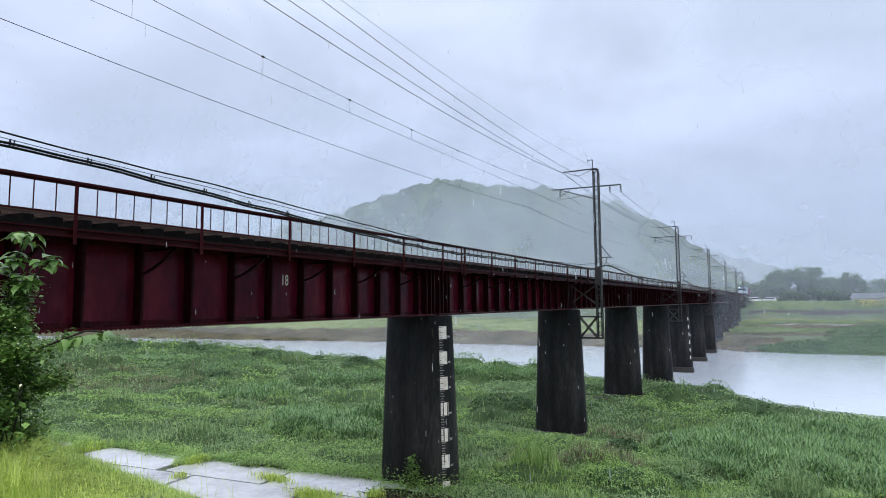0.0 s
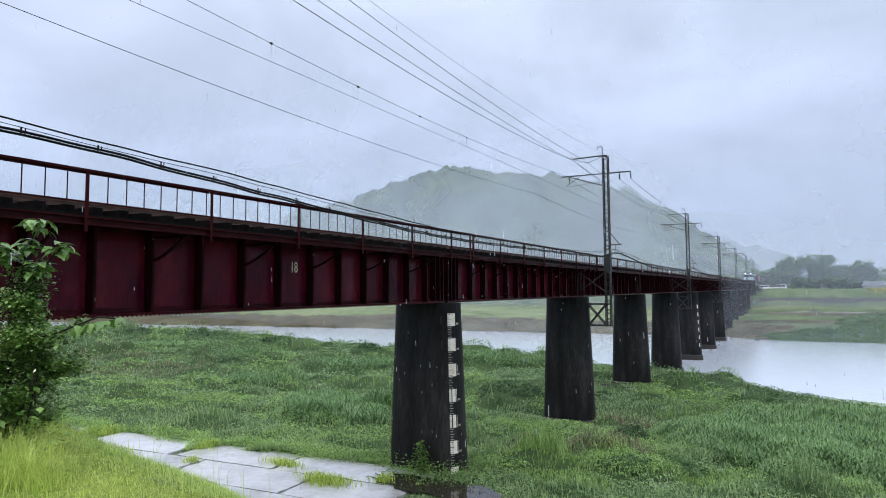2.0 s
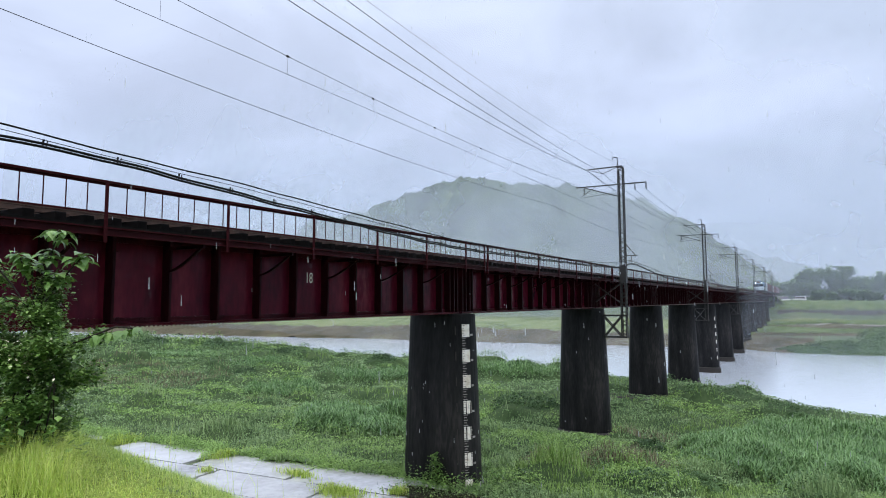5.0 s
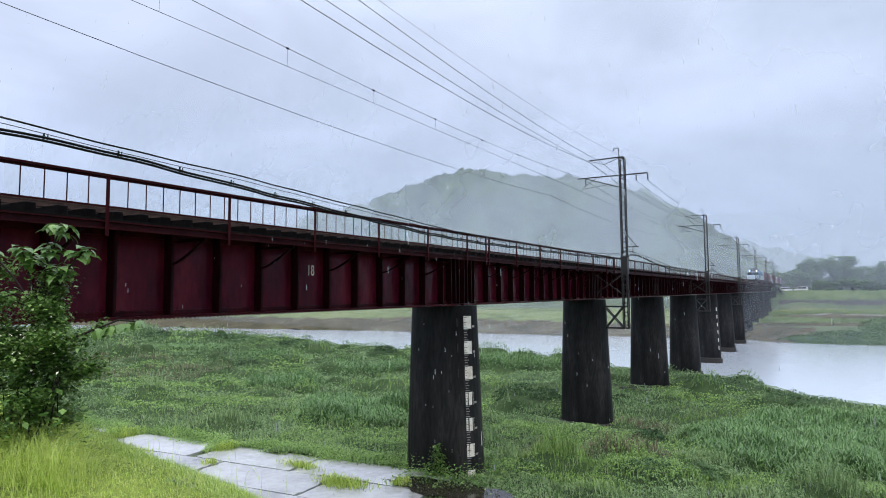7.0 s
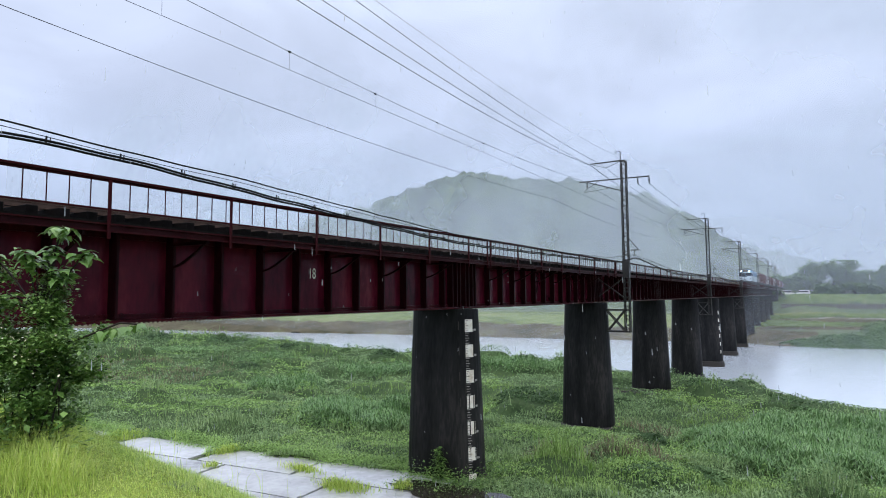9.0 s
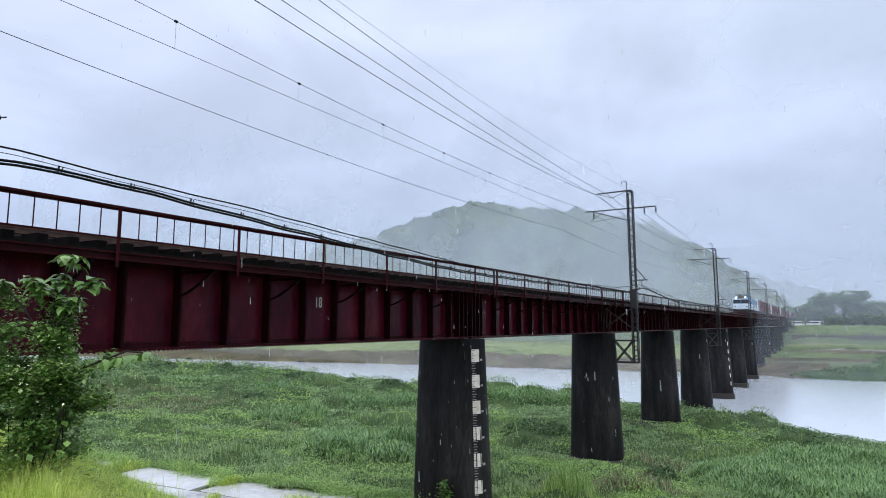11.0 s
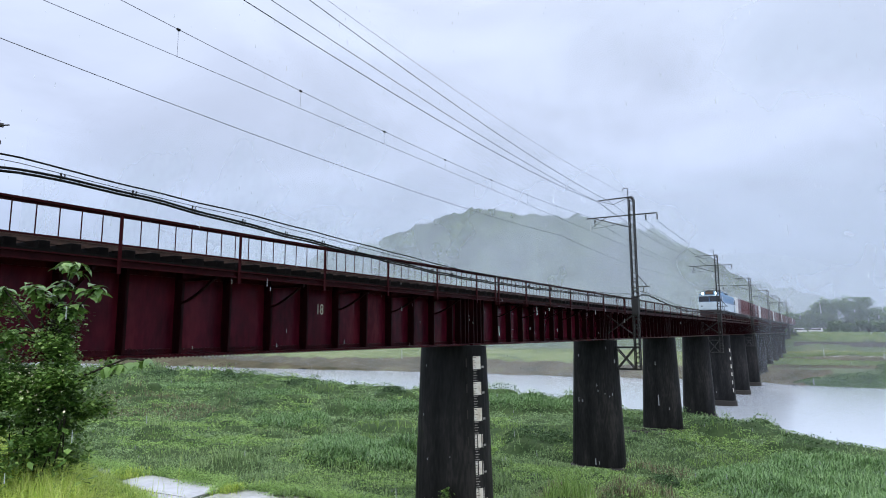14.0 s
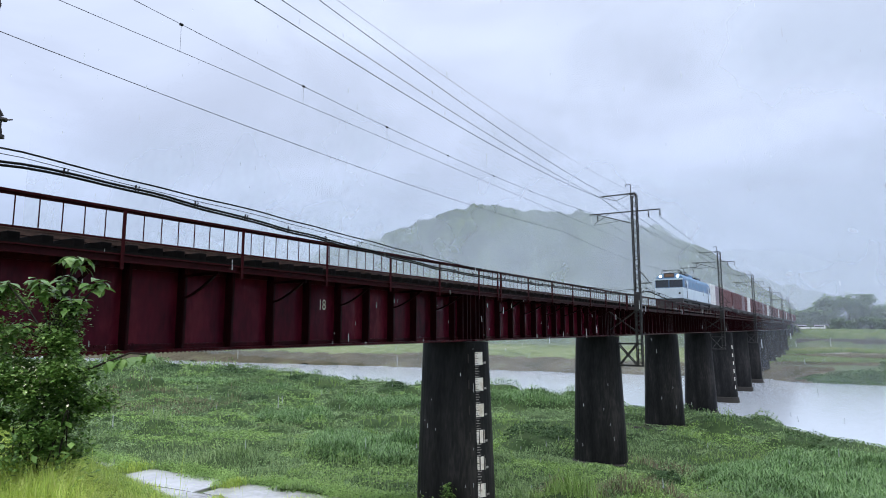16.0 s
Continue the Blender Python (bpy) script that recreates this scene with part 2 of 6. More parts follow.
M_BOX_GREY = material("container_grey_purple", [(0.20, 0.16, 0.19), (0.30, 0.26, 0.29)], 0.5, 1, 8, 0.1)
M_HOUSE = material("house_wall", [(0.5, 0.5, 0.5), (0.68, 0.68, 0.66)], 0.8, 1, 8, 0.1)
M_ROOF = material("house_roof_tile", [(0.06, 0.07, 0.09), (0.12, 0.13, 0.15)], 0.6, 1, 8, 0.2)
M_CAR = material("white_car_paint", [(0.7, 0.7, 0.7), (0.8, 0.8, 0.8)], 0.25, 1, 8, 0.0)


def rain_material():
    m = material("rain_drop", [(0.75, 0.8, 0.85), (0.85, 0.9, 0.95)], 0.2, 1, 8, 0.0, thin=0.5)
    nt = m.node_tree
    out = nt.nodes["Material Output"]
    src = out.inputs[0].links[0].from_socket
    tp = nt.nodes.new("ShaderNodeBsdfTransparent")
    ms = nt.nodes.new("ShaderNodeMixShader")
    ms.inputs[0].default_value = 0.38
    nt.links.new(tp.outputs[0], ms.inputs[1])
    nt.links.new(src, ms.inputs[2])
    nt.links.new(ms.outputs[0], out.inputs[0])
    return m


M_RAIN = rain_material()


def water_material():
    m = bpy.data.materials.new("river_water")
    m.use_nodes = True
    nt = m.node_tree
    b = nt.nodes["Principled BSDF"]
    # pale blue base adds sky reflection as colour, over the real gloss
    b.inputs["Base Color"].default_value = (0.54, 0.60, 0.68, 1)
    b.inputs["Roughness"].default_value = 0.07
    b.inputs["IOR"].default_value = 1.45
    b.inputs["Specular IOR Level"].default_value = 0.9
    tc = nt.nodes.new("ShaderNodeTexCoord")
    mp = nt.nodes.new("ShaderNodeMapping")
    mp.inputs["Scale"].default_value = (0.6, 1.6, 1)
    n = nt.nodes.new("ShaderNodeTexNoise")
    n.inputs["Scale"].default_value, n.inputs["Detail"].default_value = 1.4, 5
    bp = nt.nodes.new("ShaderNodeBump")
    bp.inputs["Strength"].default_value, bp.inputs["Distance"].default_value = 0.45, 0.05
    nt.links.new(tc.outputs["Object"], mp.inputs[0])
    nt.links.new(mp.outputs[0], n.inputs["Vector"])
    nt.links.new(n.outputs["Fac"], bp.inputs["Height"])
    nt.links.new(bp.outputs[0], b.inputs["Normal"])
    return m


def mist_material(name, density, scale, low, high, side=False):
    """A thin bank of mist: it scatters daylight and lets the rest through; patchy, and denser near the ground."""
    m = bpy.data.materials.new(name)
    m.use_nodes = True
    nt = m.node_tree
    nt.nodes.remove(nt.nodes["Principled BSDF"])
    tc = nt.nodes.new("ShaderNodeTexCoord")
    n = nt.nodes.new("ShaderNodeTexNoise")
    n.inputs["Scale"].default_value, n.inputs["Detail"].default_value = scale, 4
    nt.links.new(tc.outputs["Object"], n.inputs["Vector"])
    mr = nt.nodes.new("ShaderNodeMapRange")
    mr.interpolation_type = "SMOOTHERSTEP"
    for k, val in (("From Min", 0.28), ("From Max", 0.76), ("To Min", density * low), ("To Max", density * high)):
        mr.inputs[k].default_value = val
    nt.links.new(n.outputs["Fac"], mr.inputs["Value"])
    sep = nt.nodes.new("ShaderNodeSeparateXYZ")
    nt.links.new(tc.outputs["Generated"], sep.inputs[0])
    fade = nt.nodes.new("ShaderNodeMapRange")
    fade.interpolation_type = "SMOOTHSTEP"
    for k, val in (("From Min", 0.55), ("From Max", 1.0), ("To Min", 1.0), ("To Max", 0.0)):
        fade.inputs[k].default_value = val
    nt.links.new(sep.outputs["Z"], fade.inputs["Value"])
    mul = nt.nodes.new("ShaderNodeMath")
    mul.operation = "MULTIPLY"
    nt.links.new(mr.outputs[0], mul.inputs[0])
    nt.links.new(fade.outputs[0], mul.inputs[1])
    if side:
        ends = nt.nodes.new("ShaderNodeMapRange")
        ends.interpolation_type = "SMOOTHSTEP"
        for k, val in (("From Min", 0.45), ("From Max", 1.0), ("To Min", 1.0), ("To Max", 0.0)):
            ends.inputs[k].default_value = val
        nt.links.new(sep.outputs["X"], ends.inputs["Value"])
        both = nt.nodes.new("ShaderNodeMath")
        both.operation = "MULTIPLY"
        nt.links.new(mul.outputs[0], both.inputs[0])
        nt.links.new(ends.outputs[0], both.inputs[1])
        mul = both
    df = nt.nodes.new("ShaderNodeBsdfDiffuse")
    df.inputs[0].default_value = (0.74, 0.81, 0.92, 1)
    tl = nt.nodes.new("ShaderNodeBsdfTranslucent")
    tl.inputs[0].default_value = (0.74, 0.81, 0.92, 1)
    ad = nt.nodes.new("ShaderNodeMixShader")
    ad.inputs[0].default_value = 0.5
    nt.links.new(df.outputs[0], ad.inputs[1])
    nt.links.new(tl.outputs[0], ad.inputs[2])
    tp = nt.nodes.new("ShaderNodeBsdfTransparent")
    ms = nt.nodes.new("ShaderNodeMixShader")
    nt.links.new(mul.outputs[0], ms.inputs[0])
    nt.links.new(tp.outputs[0], ms.inputs[1])
    nt.links.new(ad.outputs[0], ms.inputs[2])
    nt.links.new(ms.outputs[0], nt.nodes["Material Output"].inputs[0])
    return m

# ---- mesh helpers ----


def box(bm, x0, x1, y0, y1, z0, z1):
    vs = [bm.verts.new((x, y, z)) for z in (z0, z1) for y in (y0, y1) for x in (x0, x1)]
    for q in ((0, 2, 3, 1), (4, 5, 7, 6), (0, 1, 5, 4), (2, 6, 7, 3), (0, 4, 6, 2), (1, 3, 7, 5)):
        bm.faces.new([vs[i] for i in q])
    return vs


def bar(bm, a, b, w, h=None, seg=4):
    """A straight bar of section w x h (or a round of radius w where seg > 4) from a to b."""
    a, b = Vector(a), Vector(b)
    d = (b - a).normalized()
    side = d.cross(Vector((0, 0, 1)))
    if side.length < 1e-3:
        side = Vector((1, 0, 0))
    side.normalize()
    up = side.cross(d).normalized()
    h = w if h is None else h
    if seg == 4:
        offs = [(-w / 2, -h / 2), (w / 2, -h / 2), (w / 2, h / 2), (-w / 2, h / 2)]
    else:
        offs = [(w * math.cos(2 * math.pi * i / seg), w * math.sin(2 * math.pi * i / seg)) for i in range(seg)]
    ra = [bm.verts.new(a + side * u + up * k) for u, k in offs]
    rb = [bm.verts.new(b + side * u + up * k) for u, k in offs]
    n = len(offs)
    for i in range(n):
        bm.faces.new((ra[i], ra[(i + 1) % n], rb[(i + 1) % n], rb[i]))
    bm.faces.new(ra[::-1])
    bm.faces.new(rb)


def mesh_of(bm, name, mat, smooth=False, bevel=0.0):
    if bevel:
        bmesh.ops.bevel(bm, geom=bm.edges[:], offset=bevel, segments=1, affect="EDGES")
    bmesh.ops.recalc_face_normals(bm, faces=bm.faces[:])
    me = bpy.data.meshes.new(name)
    bm.to_mesh(me)
    bm.free()
    me.materials.append(mat)
    if smooth:
        me.shade_smooth()
    return me


def part(name, bm, mat, parent, label="", smooth=False, bevel=0.0):
    """One mesh object under a thing or a part; bm may also be a finished mesh."""
    me = bm if isinstance(bm, bpy.types.Mesh) else mesh_of(bm, name, mat, smooth, bevel)
    ob = new(name, me)
    ob.parent = parent
    if label:
        tagged(ob, label)
    return ob


def thing(name, m, label, category, group="", kind=""):
    ob = new(name)
    ob.empty_display_size = 0.3
    ob.matrix_basis = m
    return tagged(ob, label, category, group, kind)


def raw_mesh(name, verts, faces, mat, smooth=False):
    """A mesh straight from arrays: verts (n, 3), faces (m, k)."""
    me = bpy.data.meshes.new(name)
    verts, faces = np.asarray(verts, np.float32), np.asarray(faces, np.int32)
    k = faces.shape[1]
    me.vertices.add(len(verts))
    me.vertices.foreach_set("co", verts.ravel())
    me.loops.add(faces.size)
    me.loops.foreach_set("vertex_index", faces.ravel())
    me.polygons.add(len(faces))
    me.polygons.foreach_set("loop_start", np.arange(0, faces.size, k, dtype=np.int32))
    me.polygons.foreach_set("loop_total", np.full(len(faces), k, np.int32))
    me.update(calc_edges=True)
    me.validate()
    me.materials.append(mat)
    if smooth:
        me.shade_smooth()
    return me


# ---- ground, river ----
SPAN, PIER_Y, TRACK_X = 18.61, 22.37, -13.3
WATER_Z = -3.0
rng = np.random.default_rng(7)


def smooth(a, b, v):
    u = np.clip((v - a) / (b - a), 0, 1)
    return u * u * (3 - 2 * u)


def wobble(x, y, s, seed=0):
    """A cheap smooth noise in -1..1."""
    x, y = x / s + seed * 3.1, y / s + seed * 1.7
    return (np.sin(1.3 * x + 1.1 * np.sin(0.7 * y + seed)) + np.sin(1.1 * y + 1.3 * np.sin(0.9 * x + 2 * seed)) + np.sin(0.8 * (x + y) + seed)) / 3


def shore_near(x):
    return np.interp(x, [-400, -160, -108, -70, -33, -19, -8, 0, 8, 25, 60, 400], [88, 93, 96, 89, 86, 78, 75, 64, 58, 53, 48, 40]) + 1.2 * wobble(x, x * 0 + 3, 2.5, 1)


def shore_far(x):
    return np.interp(x, [-500, -195, -141, -89, -50, -14, -8, 6, 16, 60, 400], [90, 122, 129, 137, 139, 145, 139, 136, 137, 140, 150]) + 1.0 * wobble(x, x * 0 + 9, 3, 2)


def crest(x):
    return 2.3 + 0.2 * np.clip(-x, -8, 14)


def ground_z(x, y):
    x, y = np.asarray(x, float), np.asarray(y, float)
    flood = np.interp(y, [0, 20, 24, 40, 60, 75, 90], [0.0, 0.0, -0.1, -1.5, -1.65, -2.0, -2.2]) + 0.16 * wobble(x, y, 4, 3) * smooth(22, 26, y)
    bank = shore_near(x) - y
    flood = np.where(bank < 12, np.minimum(flood, flood + (-3.3 - flood) * smooth(5, -1.5, bank)), flood)
    slope = 5.75 - (y - crest(x)) / 1.75 + 0.1 * wobble(x, y, 1.3, 5)
    near = np.where(y < crest(x) + 0.3, 5.75 + 0.04 * wobble(x, y, 0.8, 4), np.maximum(slope, flood))
    bed = -3.3 - 1.5 * smooth(0, 8, np.minimum(y - shore_near(x), shore_far(x) - y))
    d = y - shore_far(x)
    left = smooth(-20, -60, x)
    far = -3.3 + (2.5 + 1.9 * left) * smooth(-1, 26, d) + 0.4 * wobble(x, y, 12, 6) * smooth(4, 20, d) + 1.4 * smooth(30, 120, d) * (1 - left)
    mound = 1.6 * np.exp(-(((x - 26) / 24) ** 2 + ((d - 15) / 11) ** 2)) + 0.5 * wobble(x, y, 6, 16) * smooth(3, 14, d) * (1 - left)
    far = far + mound
    levee = smooth(238, 250, y + 0.03 * x)
    far = far * (1 - levee) + levee * (6.4 + 0.25 * wobble(x, y, 9, 7))
    far = np.where(y > 268, 6.4 - 3.0 * smooth(268, 285, y), far)
    z = np.where(d > -1, far, np.where(y > shore_near(x), bed, near))
    return z


def build_ground():
    xs = np.unique(np.concatenate([np.arange(-14, 6, 0.4), np.arange(-60, -14, 1.0), np.arange(6, 40, 1.0), np.arange(-260, -60, 4.0), np.arange(40, 160, 4.0), np.arange(-3000, -260, 90.0), np.arange(160, 3001, 90.0)]))
    ys = np.unique(np.concatenate([np.arange(-1, 24, 0.4), np.arange(24, 110, 1.0), np.arange(110, 290, 2.0), np.arange(-40, -1, 3.0), np.arange(290, 3200, 60.0), [-400.0, -150.0]]))
    gx, gy = np.meshgrid(xs, ys)
    v = np.stack([gx, gy, ground_z(gx, gy)], -1).reshape(-1, 3)
    nx, ny = len(xs), len(ys)
    i = (np.arange(ny - 1)[:, None] * nx + np.arange(nx - 1)).ravel()
    f = np.stack([i, i + 1, i + nx + 1, i + nx], -1)
    me = raw_mesh("ground", v, f, M_GROUND, True)
    tagged(new("ground", me), "grassy river flood plain with an earth levee and far meadow", "ground", kind="structure")
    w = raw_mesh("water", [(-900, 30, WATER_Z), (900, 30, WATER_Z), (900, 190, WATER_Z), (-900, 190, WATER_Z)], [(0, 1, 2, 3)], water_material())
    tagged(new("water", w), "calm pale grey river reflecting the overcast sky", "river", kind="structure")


build_ground()


# ---- bridge spans ----
RAIL_TOP = 9.17
BRACKET = 2.435


def build_span():
    s = thing("bridge_span", pose(TRACK_X, PIER_Y - SPAN, 0), "maroon riveted steel plate girder span with side walkway and railing", "bridge span", "bridge spans")
    a, b = 0.12, SPAN - 0.12
    for side in (1, -1):
        bm = bmesh.new()
        box(bm, side * 0.595 - 0.008, side * 0.595 + 0.008, a, b, 6.84, 8.68)
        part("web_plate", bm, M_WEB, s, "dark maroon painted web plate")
        for nm, z0, z1 in (("bottom_flange", 6.78, 6.84), ("top_flange", 8.68, 8.74)):
            bm = bmesh.new()
            box(bm, side * 0.62 - 0.26, side * 0.62 + 0.26, a, b, z0, z1)
            part(nm, bm, M_RED, s)
            z2 = (z1, z1 + 0.12) if z0 < 7 else (z0 - 0.12, z0)
            bm = bmesh.new()
            box(bm, side * 0.614 - 0.011, side * 0.614 + 0.011, a, b, *z2)
            part("flange_angle", bm, M_RED, s)
    # rivets along the near bottom flange and its angle
    bm = bmesh.new()
    for k in range(int((b - a) / 0.11)):
        y = a + 0.06 + k * 0.11
        for x, z, n in ((0.80, 6.775, -1), (0.628, 6.92, 0)):
            if n:
                box(bm, x - 0.016, x + 0.016, y - 0.016, y + 0.016, z - 0.018, z + 0.004)
            else:
                box(bm, x - 0.004, x + 0.014, y - 0.015, y + 0.015, z - 0.015, z + 0.015)
    tagged(part("riveting", bm, M_RED, s), kind="stuff")
    # stiffeners: angle irons standing off the web, in the red with shade mixed in
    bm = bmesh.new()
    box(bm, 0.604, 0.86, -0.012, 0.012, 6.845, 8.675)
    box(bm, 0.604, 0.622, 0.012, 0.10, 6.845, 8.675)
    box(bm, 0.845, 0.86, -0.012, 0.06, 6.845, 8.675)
    stiff = mesh_of(bm, "stiffener", M_RED_SHADED)
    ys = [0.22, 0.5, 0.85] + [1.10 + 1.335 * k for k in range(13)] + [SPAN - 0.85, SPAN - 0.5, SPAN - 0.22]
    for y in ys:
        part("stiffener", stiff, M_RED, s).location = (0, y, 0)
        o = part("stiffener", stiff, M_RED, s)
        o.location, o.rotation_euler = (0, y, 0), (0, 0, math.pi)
    # walkway brackets with a curved knee, coloured dark for the shade under the walkway
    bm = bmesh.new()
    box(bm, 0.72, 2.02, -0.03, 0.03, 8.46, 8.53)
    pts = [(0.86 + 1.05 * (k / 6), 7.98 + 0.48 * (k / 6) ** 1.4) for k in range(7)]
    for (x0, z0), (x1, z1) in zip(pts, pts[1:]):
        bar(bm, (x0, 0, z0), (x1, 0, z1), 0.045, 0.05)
    brk = mesh_of(bm, "walkway_bracket", M_RED_SHADED)
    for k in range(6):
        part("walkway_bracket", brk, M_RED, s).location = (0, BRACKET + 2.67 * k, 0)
    # outer channel under the walkway
    for nm, x0, x1, z0, z1 in (("walkway_channel", 2.0, 2.02, 8.53, 8.69), ("channel_flange", 2.021, 2.09, 8.665, 8.69), ("channel_flange", 2.021, 2.09, 8.53, 8.555)):
        bm = bmesh.new()
        box(bm, x0, x1, 0.02, SPAN - 0.02, z0, z1)
        part(nm, bm, M_RED_RAIL, s)
    for k in range(4):
        bm = bmesh.new()
        box(bm, 1.12 + 0.235 * k, 1.34 + 0.235 * k, 0.02, SPAN - 0.02, 8.69, 8.735)
        part("walkway_plank", bm, M_PLANK, s)
    # sleepers, rails
    bm = bmesh.new()
    box(bm, -1.07, 1.07, -0.105, 0.105, 8.745, 9.02)
    slp = mesh_of(bm, "sleeper", M_SLEEPER, bevel=0.01)
    for k in range(33):
        part("sleeper", slp, M_SLEEPER, s).location = (0.02 * math.sin(k * 2.1), 0.33 + k * 0.561, 0)
    bm = bmesh.new()
    for x0, x1, z0, z1 in ((-0.065, 0.065, 9.02, 9.035), (-0.009, 0.009, 9.035, 9.13), (-0.033, 0.033, 9.13, RAIL_TOP)):
        box(bm, x0, x1, 0.0, SPAN, z0, z1)
    rail = mesh_of(bm, "running_rail", M_RAIL)
    for x in (-0.566, 0.566):
        part("running_rail", rail, M_RAIL, s).location = (x, 0, 0)
    # railing
    bm = bmesh.new()
    box(bm, 2.05, 2.11, 0.03, SPAN - 0.03, 9.52, 9.56)
    box(bm, 2.05, 2.062, 0.03, SPAN - 0.03, 9.47, 9.52)
    part("top_rail", bm, M_RED_RAIL, s)
    bm = bmesh.new()
    box(bm, 2.065, 2.085, 0.03, SPAN - 0.03, 8.935, 8.97)
    part("bottom_rail", bm, M_RED_RAIL, s)
    bm = bmesh.new()
    box(bm, 2.092, 2.104, -0.035, 0.035, 8.40, 9.54)
    box(bm, 2.03, 2.092, 0.023, 0.035, 8.40, 9.54)
    pst = mesh_of(bm, "railing_post", M_RED_RAIL)
    posts = [0.12] + [2.855 + 2.805 * k for k in range(6)] + [SPAN - 0.15]
    for y in posts:
        part("railing_post", pst, M_RED_RAIL, s).location = (0, y, 0)
    bm = bmesh.new()
    bar(bm, (2.075, 0, 8.95), (2.075, 0, 9.52), 0.011, seg=6)
    bal = mesh_of(bm, "baluster", M_RED_RAIL)
    for k in range(50):
        y = 0.235 + k * 0.3785
        if min(abs(y - p) for p in posts) > 0.09 and y < SPAN - 0.08:
            part("baluster", bal, M_RED_RAIL, s).location = (0, y, 0)
    # cross frames and lateral bracing between the girders
    bm = bmesh.new()
    bar(bm, (-0.585, 0, 6.95), (0.585, 0, 8.4), 0.07)
    bar(bm, (0.585, 0.08, 6.95), (-0.585, 0.08, 8.4), 0.07)
    bar(bm, (-0.585, 0.04, 6.92), (0.585, 0.04, 6.92), 0.08)
    xf = mesh_of(bm, "cross_frame", M_RED)
    for k in range(6):
        part("cross_frame", xf, M_RED, s).location = (0, 0.5 + k * 3.5, 0)
    return s


SPANS = 13
span = build_span()
for k in range(1, SPANS):
    copy_thing(span, pose(TRACK_X, PIER_Y + SPAN * (k - 1), 0))

# the painted span number on the web
txt = bpy.data.curves.new("painted_number", "FONT")
txt.body, txt.size, txt.align_x, txt.align_y, txt.extrude = "18", 0.44, "CENTER", "CENTER", 0.002
tob = new("painted_number_curve", txt)
bpy.context.view_layer.update()
tme = bpy.data.meshes.new_from_object(tob.evaluated_get(bpy.context.evaluated_depsgraph_get()))
bpy.data.objects.remove(tob)
tme.materials.clear()
tme.materials.append(M_WHITE)
num = part("painted_number", tme, M_WHITE, span, "faded white painted number 18")
num.matrix_basis = pose(0.6065, 13.67 - (PIER_Y - SPAN), 7.97, 90, 0, 90) @ Matrix.Diagonal((0.72, 1, 1, 1))


# ---- piers ----
def pier_outline(z, top=6.76, bot=-1.0, grow=0.0):
    """Half thickness and straight half length of the rounded pier at a height."""
    u = (top - z) / (top - bot)
    return 0.74 + 0.24 * u + grow, 0.72 + 0.03 * u


def pier_point(ang, z, grow=0.0):
    r, s = pier_outline(z, grow=grow)
    return ((s if math.cos(ang) > 0 else -s) + r * math.cos(ang), r * math.sin(ang), z)


def build_pier(base):
    p = thing("bridge_pier", pose(TRACK_X, 0, 0), "tall tapered dark wet masonry pier with rounded ends", "bridge pier", "bridge piers")
    bm = bmesh.new()
    angs = [-math.pi / 2 + math.pi * k / 14 for k in range(15)] + [math.pi / 2 + math.pi * k / 14 for k in range(15)]
    angs[14] -= 1e-4
    angs[15] += 1e-4
    angs[0] += 1e-4
    angs[29] -= 1e-4
    zs = [base - 1.5]
    z = base + 0.4
    while z < 6.2:
        zs.append(z)
        z += 0.62
    zs += [6.76]
    rings = []
    for i, z in enumerate(zs):
        jit = 0.008 * math.sin(i * 12.9)
        rings.append([bm.verts.new(pier_point(a, z, jit)) for a in angs])
    for r0, r1 in zip(rings, rings[1:]):
        for i in range(len(angs)):
            bm.faces.new((r0[i], r0[(i + 1) % 30], r1[(i + 1) % 30], r1[i]))
    bm.faces.new(rings[-1])
    part("shaft", bm, M_PIER, p, smooth=False)
    bm = bmesh.new()
    rings = [[bm.verts.new(pier_point(a, z, g)) for a in angs] for z, g in ((base - 2.5, 0.2), (base + 0.42, 0.13), (base + 0.5, 0.03))]
    for r0, r1 in zip(rings, rings[1:]):
        for i in range(len(angs)):
            bm.faces.new((r0[i], r0[(i + 1) % 30], r1[(i + 1) % 30], r1[i]))
    part("footing", bm, M_FOOT, p, "stained concrete footing")
    for sx in (-0.7, 0.7):
        for sy in (-0.3, 0.3):
            bm = bmesh.new()
            box(bm, sx - 0.2, sx + 0.2, sy - 0.17, sy + 0.17, 6.70, 6.778)
            part("bearing", bm, M_STEEL_DARK, p, bevel=0.01)
    return p


def patch(bm, x0, x1, z0, z1, grow):
    """A painted strip on the rounded pier end; x0 and x1 are arc lengths from the gauge's line."""
    n = 4
    for i in range(n):
        def at(u, z):
            r, _ = pier_outline(z)
            return pier_point(GAUGE_ANG + u / r, z, grow)
        u0, u1 = x0 + (x1 - x0) * i / n, x0 + (x1 - x0) * (i + 1) / n
        bm.faces.new([bm.verts.new(at(u, z)) for u, z in ((u0, z0), (u1, z0), (u1, z1), (u0, z1))])


M_FADED = material("faded_white_paint", [(0.12, 0.11, 0.10), (0.4, 0.38, 0.36)], 0.6, 6, 30, 0.05)
GAUGE_ANG = radians(-33)
PIER_BASE = [-0.4, -1.75, -1.8, -2.6, -2.75, -2.8, -2.8, -1.6, -0.8, -0.2, 0.2, 0.6]
piers = []
for k, base in enumerate(PIER_BASE):
    p = build_pier(base)
    p.location.y = PIER_Y + SPAN * k
    piers.append(p)
piers.append(build_pier(0.0))
piers[-1].location.y = PIER_Y - SPAN
tagged(piers[0], "dark wet masonry pier with black and white painted water gauge")


